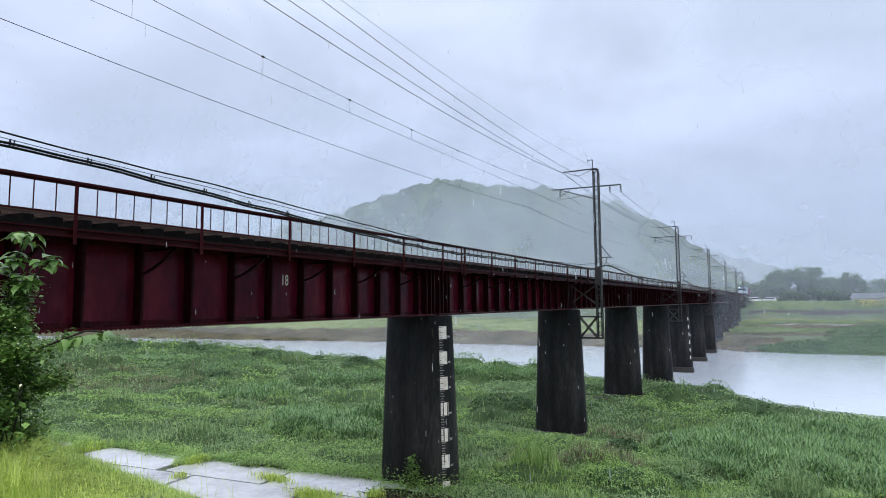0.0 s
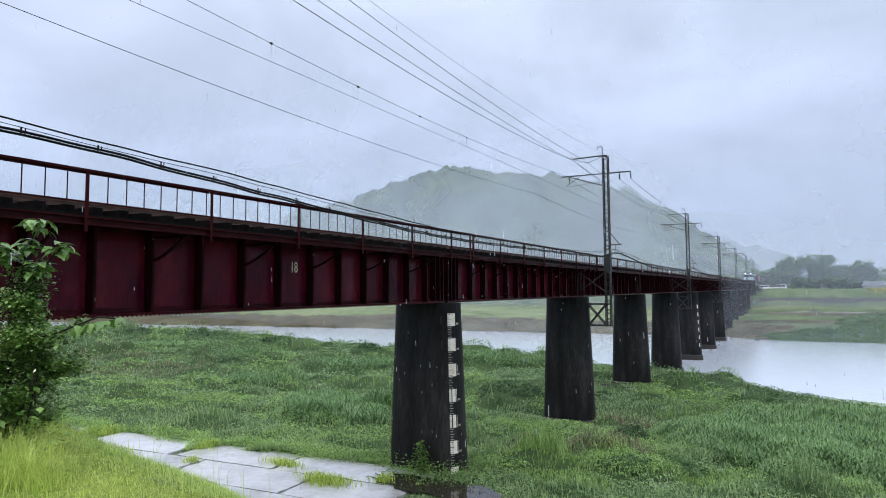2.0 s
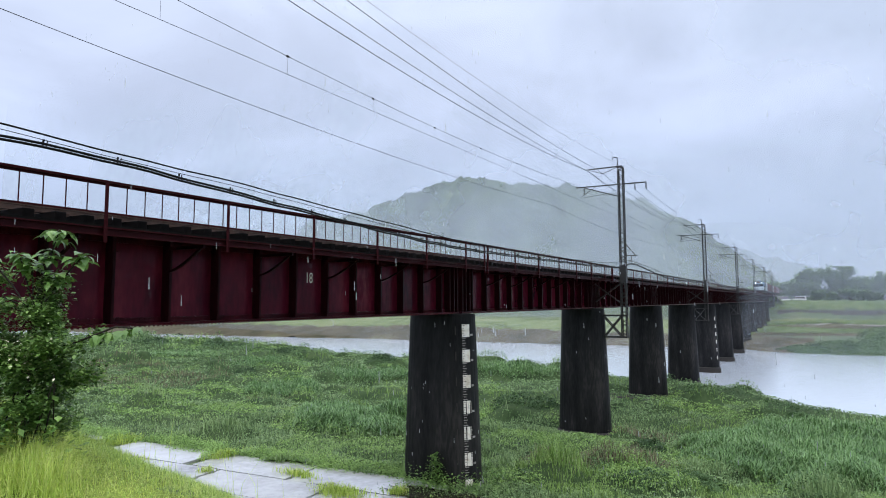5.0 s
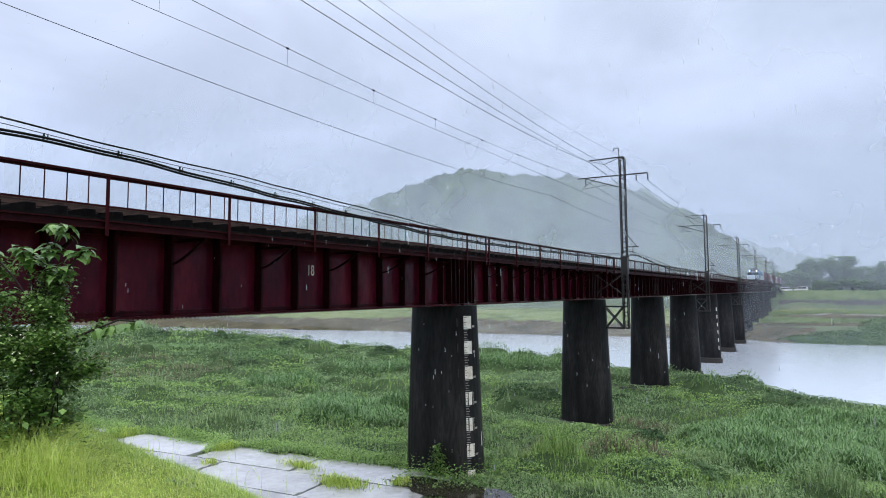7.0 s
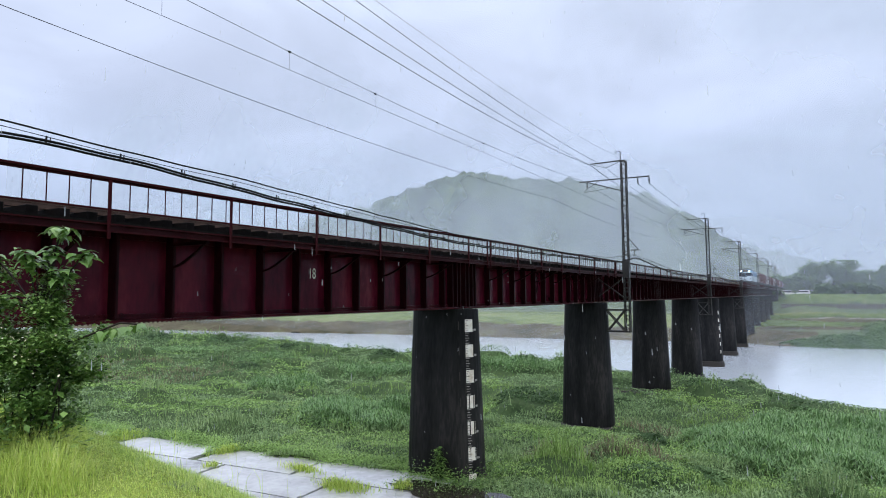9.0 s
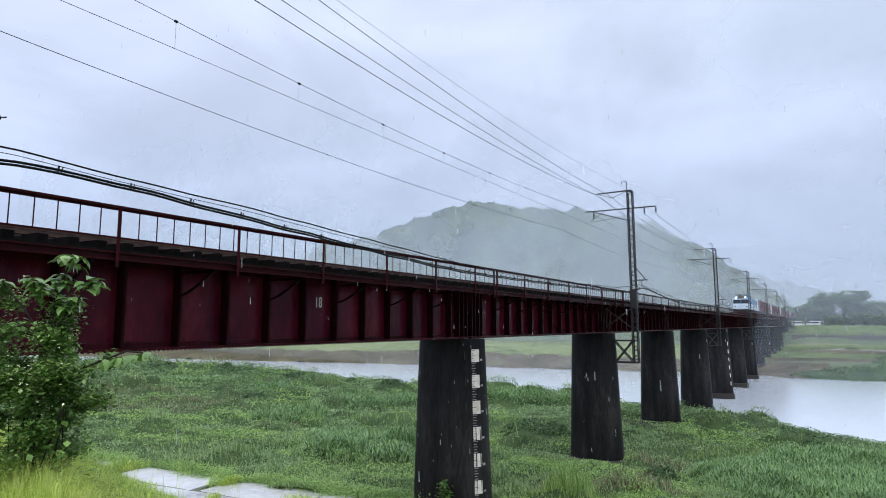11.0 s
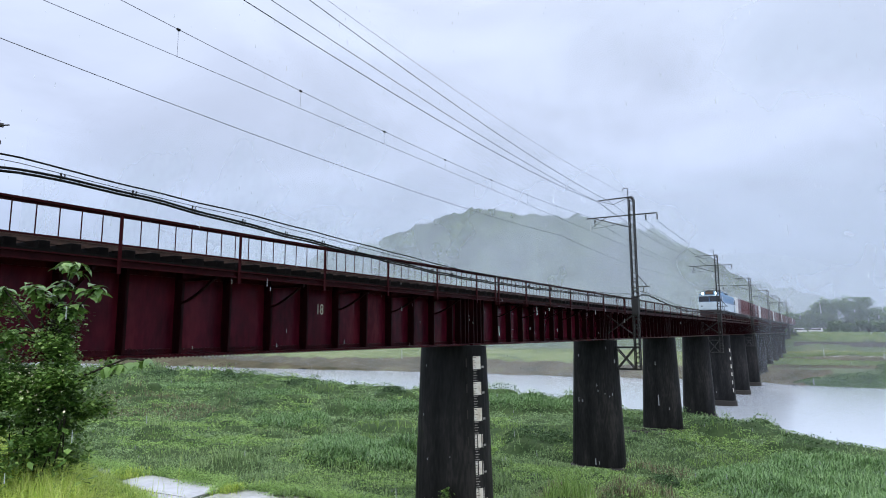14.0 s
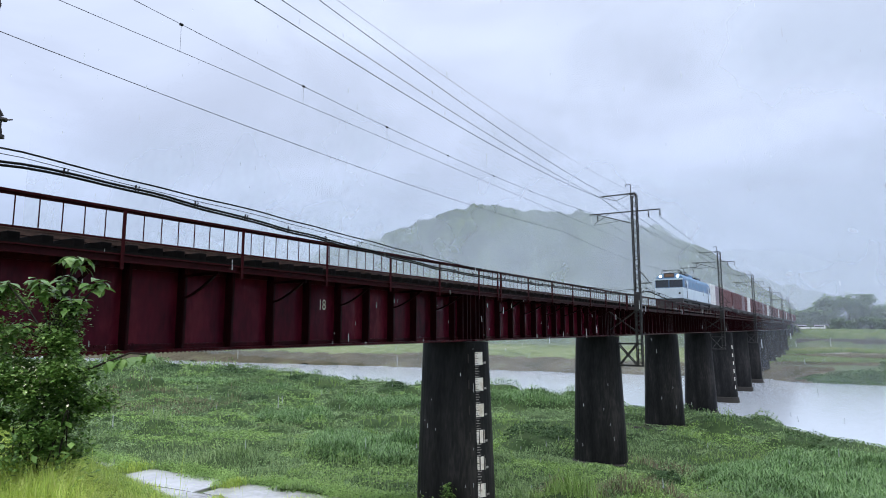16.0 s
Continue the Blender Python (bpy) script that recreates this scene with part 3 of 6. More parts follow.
def gauge(p, top):
    for i in range(7):
        z = top - i
        bm = bmesh.new()
        patch(bm, -0.19, 0.15, z - 0.5, z, 0.006)
        part("gauge_plate", bm, M_WHITE, p, "weathered white gauge field")
        for k in range(5):
            for z1, m, w in ((z - 0.05 - 0.1 * k, M_BLACK, 0.13), (z - 0.55 - 0.1 * k, M_FADED, 0.17)):
                bm = bmesh.new()
                patch(bm, -0.19 + 0.01 * (k % 2), -0.19 + w - 0.05 * (k % 2), z1 - 0.008, z1 + (0.008 if m is M_BLACK else 0.02), 0.012)
                part("gauge_tick", bm, m, p)
        bm = bmesh.new()
        patch(bm, -0.47, -0.43, z - 0.42, z - 0.08, 0.007)
        part("gauge_numeral", bm, M_FOOT, p, "faded small numerals")
        bm = bmesh.new()
        patch(bm, 0.19, 0.33, z - 0.46, z - 0.38, 0.007)
        part("gauge_numeral", bm, M_FADED, p, "faded small numerals")


gauge(piers[0], 6.351)
tagged(piers[4], "dark wet masonry pier in the river with a faded white gauge")
for i in range(6):
    bm = bmesh.new()
    patch(bm, -0.10, 0.06, 4.4 - 1.1 * i, 4.9 - 1.1 * i, 0.006)
    part("gauge_plate", bm, M_WHITE, piers[4], "weathered white gauge field")


# ---- overhead line masts ----
def build_mast():
    t = thing("overhead_line_mast", pose(-10.5, PIER_Y + SPAN, 0), "dark steel lattice mast carrying railway overhead lines", "mast", "overhead line masts")
    legs = [(sx, sy) for sx in (-0.19, 0.19) for sy in (-0.19, 0.19)]
    for sx, sy in legs:
        bm = bmesh.new()
        gx, gy = (0.065 if sx < 0 else -0.065), (0.065 if sy < 0 else -0.065)
        box(bm, min(sx, sx + gx), max(sx, sx + gx), sy - 0.006, sy + 0.006, 4.84, 16.1)
        box(bm, sx - 0.006, sx + 0.006, min(sy, sy + gy), max(sy, sy + gy), 4.84, 16.1)
        part("mast_leg", bm, M_STEEL_DARK, t)
    lace = []
    for d in (1, -1):
        bm = bmesh.new()
        bar(bm, (-0.19 * d, -0.2, 0), (0.19 * d, -0.2, 0.302), 0.010, 0.042)
        lace.append(mesh_of(bm, "lacing_bar", M_STEEL_DARK))
    for face in range(4):
        for k in range(37):
            part("lacing_bar", lace[(k + face) % 2], None, t).matrix_basis = pose(0, 0, 4.9 + 0.302 * k, 0, 0, 90 * face)

    def steel(name, bars, label=""):
        bm = bmesh.new()
        for a, b, w in bars:
            bar(bm, a, b, w)
        return part(name, bm, M_STEEL_DARK, t, label)

    steel("mast_cap", [((0, -0.22, 16.12), (0, 0.22, 16.12), 0.06), ((-0.22, 0, 16.14), (0.22, 0, 16.14), 0.06)])
    steel("lightning_hook", [((-0.2, 0, 16.1), (-0.2, 0, 16.84), 0.05), ((-0.2, 0, 16.84), (-0.53, 0, 16.84), 0.045), ((-0.53, 0, 16.86), (-0.53, 0, 16.68), 0.045)])
    steel("top_arm", [((0.1, 0, 16.22), (-2.25, 0, 16.2), 0.075), ((-0.2, 0, 16.18), (-1.2, 0, 15.82), 0.035), ((-1.2, 0, 15.82), (-2.2, 0, 16.18), 0.035)])
    steel("cross_arm", [((1.64, 0, 14.98), (-3.05, 0, 15.03), 0.075)])
    steel("bracket_strut", [((-0.22, 0, 14.2), (-2.5, 0, 14.98), 0.06)])
    steel("steady_arm", [((-1.7, 0, 14.98), (-2.75, 0, 14.35), 0.035), ((-2.78, 0, 14.28), (-1.1, 0, 14.42), 0.03)])
    for x, z in ((0.9, 14.95), (1.62, 14.95), (-2.5, 14.98)):
        bm = bmesh.new()
        for j in range(4):
            bar(bm, (x, 0, z - 0.07 - 0.09 * j), (x, 0, z - 0.12 - 0.09 * j), 0.06, seg=8)
        bar(bm, (x, 0, z), (x, 0, z - 0.45), 0.014, seg=6)
        part("insulator", bm, M_STEEL_DARK, t)
    steel("cable_bracket", [((0.2, 0, 11.0), (0.82, 0, 10.2), 0.055), ((0.2, 0, 10.2), (0.95, 0, 10.2), 0.07), ((0.2, 0, 10.2), (0.2, 0, 11.0), 0.05)])
    steel("cable_hanger", [((0.55, 0, 10.2), (0.55, 0, 9.85), 0.04), ((0.55, -0.15, 9.85), (0.55, 0.15, 9.85), 0.06)])
    bm = bmesh.new()
    box(bm, -0.21, 0.21, -0.21, 0.21, 8.42, 9.62)
    part("mast_collar", bm, M_STEEL_DARK, t, "solid dark collar plate", bevel=0.01)
    # bracket frame out from the pier
    steel("support_frame", [((-1.45, -0.2, 6.3), (0.2, -0.2, 6.3), 0.1), ((-1.3, -0.2, 4.9), (0.2, -0.2, 4.9), 0.1), ((-1.3, -0.2, 4.95), (-0.2, -0.2, 6.25), 0.07),
                            ((-1.35, -0.2, 6.25), (-0.2, -0.2, 4.95), 0.07), ((-1.45, 0.2, 6.3), (0.2, 0.2, 6.3), 0.1), ((-1.3, 0.2, 4.9), (0.2, 0.2, 4.9), 0.1),
                            ((-1.3, 0.2, 4.95), (-0.2, 0.2, 6.25), 0.07), ((-1.35, 0.2, 6.25), (-0.2, 0.2, 4.95), 0.07)])
    steel("knee_strut", [((-1.9, 0, 7.2), (-0.2, 0, 8.4), 0.08), ((-1.95, 0, 8.4), (-0.2, 0, 7.1), 0.08)])
    return t


mast = build_mast()
MASTS = [PIER_Y - SPAN - 0.02] + [PIER_Y + SPAN + 2 * SPAN * k for k in range(6)]
for y in MASTS:
    if abs(y - MASTS[1]) > 1:
        m = copy_thing(mast, pose(-10.5, y, 0))
        if y < 10:
            # cable bracket of the mast beside the levee
            bm = bmesh.new()
            bar(bm, (0.3, 0.05, 10.35), (0.3, 0.37, 10.37), 0.035, seg=8)
            bar(bm, (0.3, 0.37, 10.37), (0.3, 0.45, 10.40), 0.012, seg=6)
            bar(bm, (0.3, 0.12, 10.72), (0.3, 0.31, 10.41), 0.026, seg=8)
            bar(bm, (0.15, 0.0, 10.35), (0.3, 0.1, 10.35), 0.035, seg=8)
            bar(bm, (0.15, 0.0, 10.7), (0.3, 0.12, 10.72), 0.026, seg=8)
            bk = part("cable_bracket", bm, M_STEEL_DARK, m, "dark steel cable bracket with a clamp")
            bm = bmesh.new()
            bar(bm, (0.3, 0.30, 10.22), (0.3, 0.31, 10.13), 0.022, seg=8)
            bar(bm, (0.3, 0.30, 10.125), (0.3, 0.30, 10.075), 0.06, seg=10)
            bar(bm, (0.3, 0.30, 10.35), (0.3, 0.30, 10.2), 0.012, seg=6)
            part("insulator", bm, M_STEEL_DARK, bk)


# ---- wires ----
def wire(name, tracks, radius, mat, label, parent=None, category="wire", group="overhead wires"):
    cu = bpy.data.curves.new(name, "CURVE")
    cu.dimensions, cu.bevel_depth, cu.bevel_resolution = "3D", radius, 1
    for pts in tracks:
        sp = cu.splines.new("POLY")
        sp.points.add(len(pts) - 1)
        for q, co in zip(sp.points, pts):
            q.co = (*co, 1)
    cu.materials.append(mat)
    tmp = new(name + "_c", cu)
    bpy.context.view_layer.update()
    me = bpy.data.meshes.new_from_object(tmp.evaluated_get(bpy.context.evaluated_depsgraph_get()))
    bpy.data.objects.remove(tmp)
    ob = new(name, me)
    if parent:
        ob.parent = parent
        return ob
    return tagged(ob, label, category, group)


ANCHORS = [MASTS[0] - 2 * SPAN] + MASTS


def hung(x, z, sag, near=None, n=12):
    """Points of a wire that sags from mast to mast; near: its place x, z at the mast beside the camera."""
    ends = [(x, z)] * len(ANCHORS)
    if near:
        ends[0] = ends[1] = near
    pts = []
    for k, (a, b) in enumerate(zip(ANCHORS, ANCHORS[1:])):
        (xa, za), (xb, zb) = ends[k], ends[k + 1]
        for j in range(n):
            u = j / n
            pts.append((xa + (xb - xa) * u, a + (b - a) * u, za + (zb - za) * u - 4 * sag * u * (1 - u)))
    pts.append((ends[-1][0], ANCHORS[-1], ends[-1][1]))
    return pts


messenger = wire("messenger_wire", [hung(TRACK_X, 15.11, 0.54)], 0.0075, M_WIRE, "thin dark messenger wire of the overhead line")
tips = []
for a in ANCHORS[:-1]:
    for j in range(8):
        y = a + 0.97 + j * 4.27
        u = (y - a) / (2 * SPAN)
        tips.append((y, 15.11 - 4 * 0.54 * u * (1 - u)))
for y, z in tips:
    bm = bmesh.new()
    bar(bm, (TRACK_X, y, z), (TRACK_X, y, 14.13), 0.0035, seg=6)
    bar(bm, (TRACK_X, y - 0.04, z), (TRACK_X, y + 0.04, z), 0.035, seg=6)
    part("dropper", bm, M_WIRE, messenger)
wire("contact_wire", [hung(TRACK_X, 14.14, 0.0)], 0.0068, M_WIRE, "thin dark contact wire over the track")
wire("feeder_wire", [hung(-12.7, 16.1, 0.63, (-11.88, 16.03))], 0.012, M_WIRE, "dark feeder wire hung from the mast arms")
wire("feeder_wire", [hung(-12.7, 16.1, 0.43, (-11.46, 16.15))], 0.010, M_WIRE, "dark feeder wire hung from the mast arms")
wire("feeder_wire", [hung(-12.0, 16.1, 0.52, (-10.32, 16.03))], 0.010, M_WIRE, "dark feeder wire hung from the mast arms")
bay = [(-8.88, MASTS[1] + 2 * SPAN * u, 14.5 - 1.4 * (u % 1) * (1 - u % 1)) for u in np.arange(0, 5.01, 0.1)]
wire("feeder_wire", [bay, [(x - 0.72, y, z + 0.04) for x, y, z in bay]], 0.009, M_WIRE, "dark pair of feeder wires on the outer mast arms")
wire("earth_wire", [hung(-11.03, 16.6, 0.6, (-10.73, 16.56))], 0.005, M_WIRE, "very thin earth wire on top of the masts")
wire("return_wire", [hung(-15.5, 14.05, 0.41)], 0.009, M_WIRE, "thin wire beside the track")


def sagged(x, ys_z, wob=0.0):
    ys = np.arange(ys_z[0][0], ys_z[-1][0], 0.35)
    z = np.interp(ys, [p[0] for p in ys_z], [p[1] for p in ys_z])
    z = np.convolve(np.pad(z, 6, mode="edge"), np.ones(13) / 13, "valid")
    return [(x + wob * math.sin(y * 5), y, zz + wob * math.sin(y * 3.1)) for y, zz in zip(ys, z)]


CABLE_SHAPE = [(0.0, 0.06), (0.02, 0.10), (0.045, 0.10), (0.083, 0.02), (0.17, -0.18), (0.22, -0.29), (0.33, -0.50), (0.405, -0.56), (0.5, -0.54), (0.6, -0.51), (0.77, -0.45), (0.92, -0.32), (0.985, -0.05)]
STRAND_SHAPE = [(0.0, 0.32), (0.045, 0.24), (0.08, 0.18), (0.13, 0.14), (0.185, 0.03), (0.26, -0.10), (0.36, -0.28), (0.5, -0.34), (0.65, -0.32), (0.85, -0.18), (0.985, 0.2)]


def strung(shape, dx=0.0, dz=0.0, wob=0.006):
    """A cable from mast to mast along the railing, its drop given as share of the bay and height over 9.62."""
    ys_z = [(a + (b - a) * u, 9.62 + z + dz) for a, b in zip(ANCHORS, ANCHORS[1:]) for u, z in shape]
    ys = np.arange(ys_z[0][0], ys_z[-1][0], 0.3)
    z = np.interp(ys, [p[0] for p in ys_z], [p[1] for p in ys_z])
    z = np.convolve(np.pad(z, 2, mode="edge"), np.ones(5) / 5, "valid")
    return [(-10.1 + dx + wob * math.sin(y * 5), y, zz + wob * math.sin(y * 3.1)) for y, zz in zip(ys, z)]


strand = wire("cable_strand", [strung(STRAND_SHAPE)], 0.015, M_CABLE, "black twisted strand carrying cables along the railing", category="cable", group="cables")
wire("thin_cable", [strung(STRAND_SHAPE, 0.01, -0.085, 0.003)], 0.006, M_CABLE, "thin black cable below the carrying strand", category="cable", group="cables")
for dz, dx in ((0.02, 0.0), (-0.035, 0.02)):
    wire("signal_cable", [strung(CABLE_SHAPE, dx, dz, 0.010)], 0.022, M_CABLE, "thick black rubber cable hung along the railing", category="cable", group="cables")
loops = strung(CABLE_SHAPE)
for k in range(330):
    x, y, z = loops[2 * k + 60] if 2 * k + 60 < len(loops) else loops[-1]
    if y < 3 or y > 80 or k % 2:
        continue
    bm = bmesh.new()
    bar(bm, (x, y, z - 0.05), (x, y + 0.01, z + 0.09), 0.022)
    bar(bm, (x, y + 0.05, z - 0.05), (x, y + 0.07, z + 0.08), 0.014)
    part("cable_clip", bm, M_CABLE, strand)

# ---- hills, mist ----


def ridge_hill(name, xs, hs, y0, depth, label, bumps, step, seed, mat=None):
    """A wooded ridge: profile heights hs over xs at y0, falling to both sides, covered with crowns."""
    gx = np.arange(xs[0], xs[-1] + step, step)
    gy = np.arange(-depth, depth * 0.7, step)
    X, Y = np.meshgrid(gx, gy)
    prof = np.interp(X + 14 * wobble(X, Y, 40, seed) * smooth(0, -60, Y), xs, hs)
    fall = np.where(Y < 0, np.cos(np.clip(-Y / depth, 0, 1) * math.pi / 2) ** 1.25, np.cos(np.clip(Y / (depth * 0.7), 0, 1) * math.pi / 2))
    spur = 1 + 0.34 * (wobble(X, Y, 26, seed + 1) - 0.7) * smooth(0, -depth * 0.35, Y) + 0.14 * (wobble(X, Y, 11, seed + 2) - 0.7) * smooth(0, -depth * 0.3, Y)
    r = np.random.default_rng(seed)
    Z = prof * fall * spur + bumps * (r.random(X.shape) - 0.62) + 0.8 * bumps * wobble(X, Y, 5.5, seed + 4)
    Z = np.where(prof < 2, -6, Z)
    v = np.stack([X + r.uniform(-0.3, 0.3, X.shape) * step, y0 + Y + r.uniform(-0.3, 0.3, X.shape) * step, Z + 2.0], -1).reshape(-1, 3)
    nx, ny = len(gx), len(gy)
    i = (np.arange(ny - 1)[:, None] * nx + np.arange(nx - 1)).ravel()
    a = np.stack([i, i + 1, i + nx + 1], -1)
    b = np.stack([i, i + nx + 1, i + nx], -1)
    me = raw_mesh(name, v, np.concatenate([a, b]), mat or M_FOREST)
    if step > 10:
        me.shade_smooth()
    return tagged(new(name, me), label, "hill", kind="structure")


ridge_hill("backdrop_hill", [-760, -646, -553, -477, -432, -390, -366, -353, -335, -316, -305, -283, -265, -252, -228, -202, -171, -142, -125, -103, -82, -61, -36, -17, 10],
           [60, 96, 118, 131, 140, 149, 153, 154, 152, 148, 141, 140, 137, 134, 132, 125, 115, 106, 95, 83, 66, 50, 30, 12, 0], 655, 260, "misty wooded hill rising behind the river", 5.2, 4.5, 11)
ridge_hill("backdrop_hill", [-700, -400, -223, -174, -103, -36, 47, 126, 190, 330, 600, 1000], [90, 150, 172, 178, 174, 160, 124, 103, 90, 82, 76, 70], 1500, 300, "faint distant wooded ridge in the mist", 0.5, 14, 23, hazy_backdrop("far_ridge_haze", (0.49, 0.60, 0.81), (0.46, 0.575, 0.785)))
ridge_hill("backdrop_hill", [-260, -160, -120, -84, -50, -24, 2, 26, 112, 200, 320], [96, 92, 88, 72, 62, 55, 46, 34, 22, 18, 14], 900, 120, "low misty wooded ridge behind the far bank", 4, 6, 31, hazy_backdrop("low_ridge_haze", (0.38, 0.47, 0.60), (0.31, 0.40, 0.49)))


def mist_sheet(y, x0, x1, height, density, scale, low=0.7, high=1.3, z0=-4.0, side=False):
    me = raw_mesh("mist_bank", [(x0, y, z0), (x1, y, z0), (x1, y, height), (x0, y, height)], [(0, 1, 2, 3)], mist_material("mist_%d" % y, density, scale, low, high, side))
    ob = new("backdrop_mist", me)
    ob.visible_shadow = False
    tagged(ob, "thin pale drifting mist over the valley", "mist", kind="structure")


mist_sheet(136, -420, 310, 48, 0.11, 0.025)
mist_sheet(232, -600, 400, 80, 0.11, 0.015)
mist_sheet(305, -700, 500, 95, 0.19, 0.012, 0.5, 1.2)
mist_sheet(392, -900, 600, 280, 0.29, 0.008, 0.35, 1.7)
mist_sheet(394, -620, -205, 150, 0.72, 0.018, 0.45, 1.25, -4.0, True)

# ---- train ----


def loft(bm, sections):
    """Skin between equal closed sections."""
    rings = [[bm.verts.new(p) for p in s] for s in sections]
    n = len(rings[0])
    for r0, r1 in zip(rings, rings[1:]):
        for i in range(n):
            bm.faces.new((r0[i], r0[(i + 1) % n], r1[(i + 1) % n], r1[i]))
    bm.faces.new(rings[0][::-1])
    bm.faces.new(rings[-1])


def wheelset_bogie(parent, y, axles, gauge_half=0.56):
    bm = bmesh.new()
    half = axles / 2 + 0.55
    for sx in (-1.02, 1.02):
        box(bm, sx - 0.07, sx + 0.07, y - half, y + half, 0.42, 0.72)
        for a in (-axles / 2, axles / 2):
            box(bm, sx - 0.12, sx + 0.12, y + a - 0.2, y + a + 0.2, 0.3, 0.6)
    box(bm, -1.0, 1.0, y - 0.25, y + 0.25, 0.45, 0.7)
    b = part("bogie", bm, M_LOCO_GREY, parent, "dark steel bogie frame")
    for a in (-axles / 2, axles / 2):
        bm = bmesh.new()
        for sx in (-gauge_half, gauge_half):
            bar(bm, (sx - 0.06, y + a, 0.43), (sx + 0.06, y + a, 0.43), 0.43, seg=20)
        bar(bm, (-gauge_half, y + a, 0.43), (gauge_half, y + a, 0.43), 0.08, seg=10)
        part("wheelset", bm, M_RAIL, b)


def build_loco():
    """Front at y = 0, running towards -y; z = 0 at the rail."""
    L = 16.5
    t = thing("electric_locomotive", pose(TRACK_X, 60, RAIL_TOP), "blue and cream-white electric locomotive with lit headlights and raised pantograph", "locomotive")

    def sec(y, z0, z1, w=1.4, r=0.0):
        return [(-w, y, z0), (w, y, z0), (w, y, z1), (-w, y, z1)]

    # lower body, cream white
    bm = bmesh.new()
    loft(bm, [sec(0.16, 1.05, 2.1, 1.33), sec(0.36, 1.0, 2.1), sec(L - 0.36, 1.0, 2.1), sec(L - 0.16, 1.05, 2.1, 1.33)])
    part("lower_body", bm, M_LOCO_WHITE, t, "cream-white lower body", bevel=0.03)
    # upper body, blue
    bm = bmesh.new()
    loft(bm, [sec(0.20, 2.1, 3.0, 1.31), sec(0.40, 2.1, 3.0, 1.395), sec(L - 0.40, 2.1, 3.0, 1.395), sec(L - 0.20, 2.1, 3.0, 1.31)])
    part("upper_body", bm, M_LOCO_BLUE, t, "mid-blue upper body", bevel=0.02)
    # curved roof
    bm = bmesh.new()

    def roof(y, k):
        return [(1.39 * k * math.cos(math.pi * j / 10), y, 3.0 + 0.62 * k * math.sin(math.pi * j / 10) ** 0.8) for j in range(11)]

    loft(bm, [roof(0.42, 0.93), roof(1.0, 1.0), roof(L - 1.0, 1.0), roof(L - 0.42, 0.93)])
    part("roof", bm, M_LOCO_ROOF, t, "pale blue curved roof", smooth=False)
    # front windows
    for front in (True, False):
        yy = 0.175 if front else L - 0.175
        s = 1 if front else -1
        for x0, x1 in ((-1.29, -0.05), (0.05, 1.29)):
            bm = bmesh.new()
            box(bm, x0, x1, min(yy, yy + s * 0.05), max(yy, yy + s * 0.05), 2.16, 2.90)
            part("windscreen", bm, M_GLASS, t, "dark cab windscreen", bevel=0.01)
        bm = bmesh.new()
        box(bm, -1.34, 1.34, min(yy, yy + s * 0.06) + (0.0 if front else -0.02), max(yy, yy + s * 0.06) + (0.02 if front else 0), 2.88, 3.02)
        part("visor", bm, M_LOCO_WHITE, t)
        bm = bmesh.new()
        box(bm, -1.30, 1.30, yy - 0.30, yy + 0.30, 0.35, 0.95)
        box(bm, -1.0, 1.0, yy - 0.36, yy + 0.36, 0.18, 0.45)
        part("snow_guard", bm, M_LOCO_GREY, t)
        bm = bmesh.new()
        box(bm, -0.18, 0.18, yy - 0.5 if front else yy, yy if front else yy + 0.5, 0.72, 1.0)
        part("coupler", bm, M_LOCO_GREY, t)
        for x in (-0.98, 0.98):
            bm = bmesh.new()
            bar(bm, (x, yy - 0.02, 1.55), (x, yy + 0.02, 1.55), 0.10, seg=12)
            part("tail_lamp", bm, M_GLASS, t)
    # roof headlights and lit headboard
    for x in (-0.82, 0.82):
        bm = bmesh.new()
        bar(bm, (x, 0.34, 3.26), (x, 0.85, 3.26), 0.19, seg=14)
        hb = part("headlight", bm, M_LOCO_ROOF, t)
        bm = bmesh.new()
        bar(bm, (x, 0.31, 3.26), (x, 0.35, 3.26), 0.105, seg=14)
        part("lens", bm, M_LAMP, hb, "bright warm headlight")
    bm = bmesh.new()
    box(bm, -0.52, 0.52, 0.40, 0.8, 3.12, 3.62)
    sg = part("headboard", bm, M_LOCO_GREY, t, bevel=0.03)
    bm = bmesh.new()
    box(bm, -0.42, 0.42, 0.385, 0.41, 3.22, 3.50)
    part("panel", bm, M_SIGN, sg, "dim orange lit panel")
    bm = bmesh.new()
    for x in (-0.95, 0.95):
        bar(bm, (x, 1.0, 3.45), (x * 0.75, 1.0, 3.92), 0.05)
    bar(bm, (-0.72, 1.0, 3.92), (0.72, 1.0, 3.92), 0.06)
    bar(bm, (-0.72, 1.0, 3.92), (-0.72, 2.6, 3.92), 0.05)
    bar(bm, (0.72, 1.0, 3.92), (0.72, 2.6, 3.92), 0.05)
    part("roof_rack", bm, M_LOCO_GREY, t)
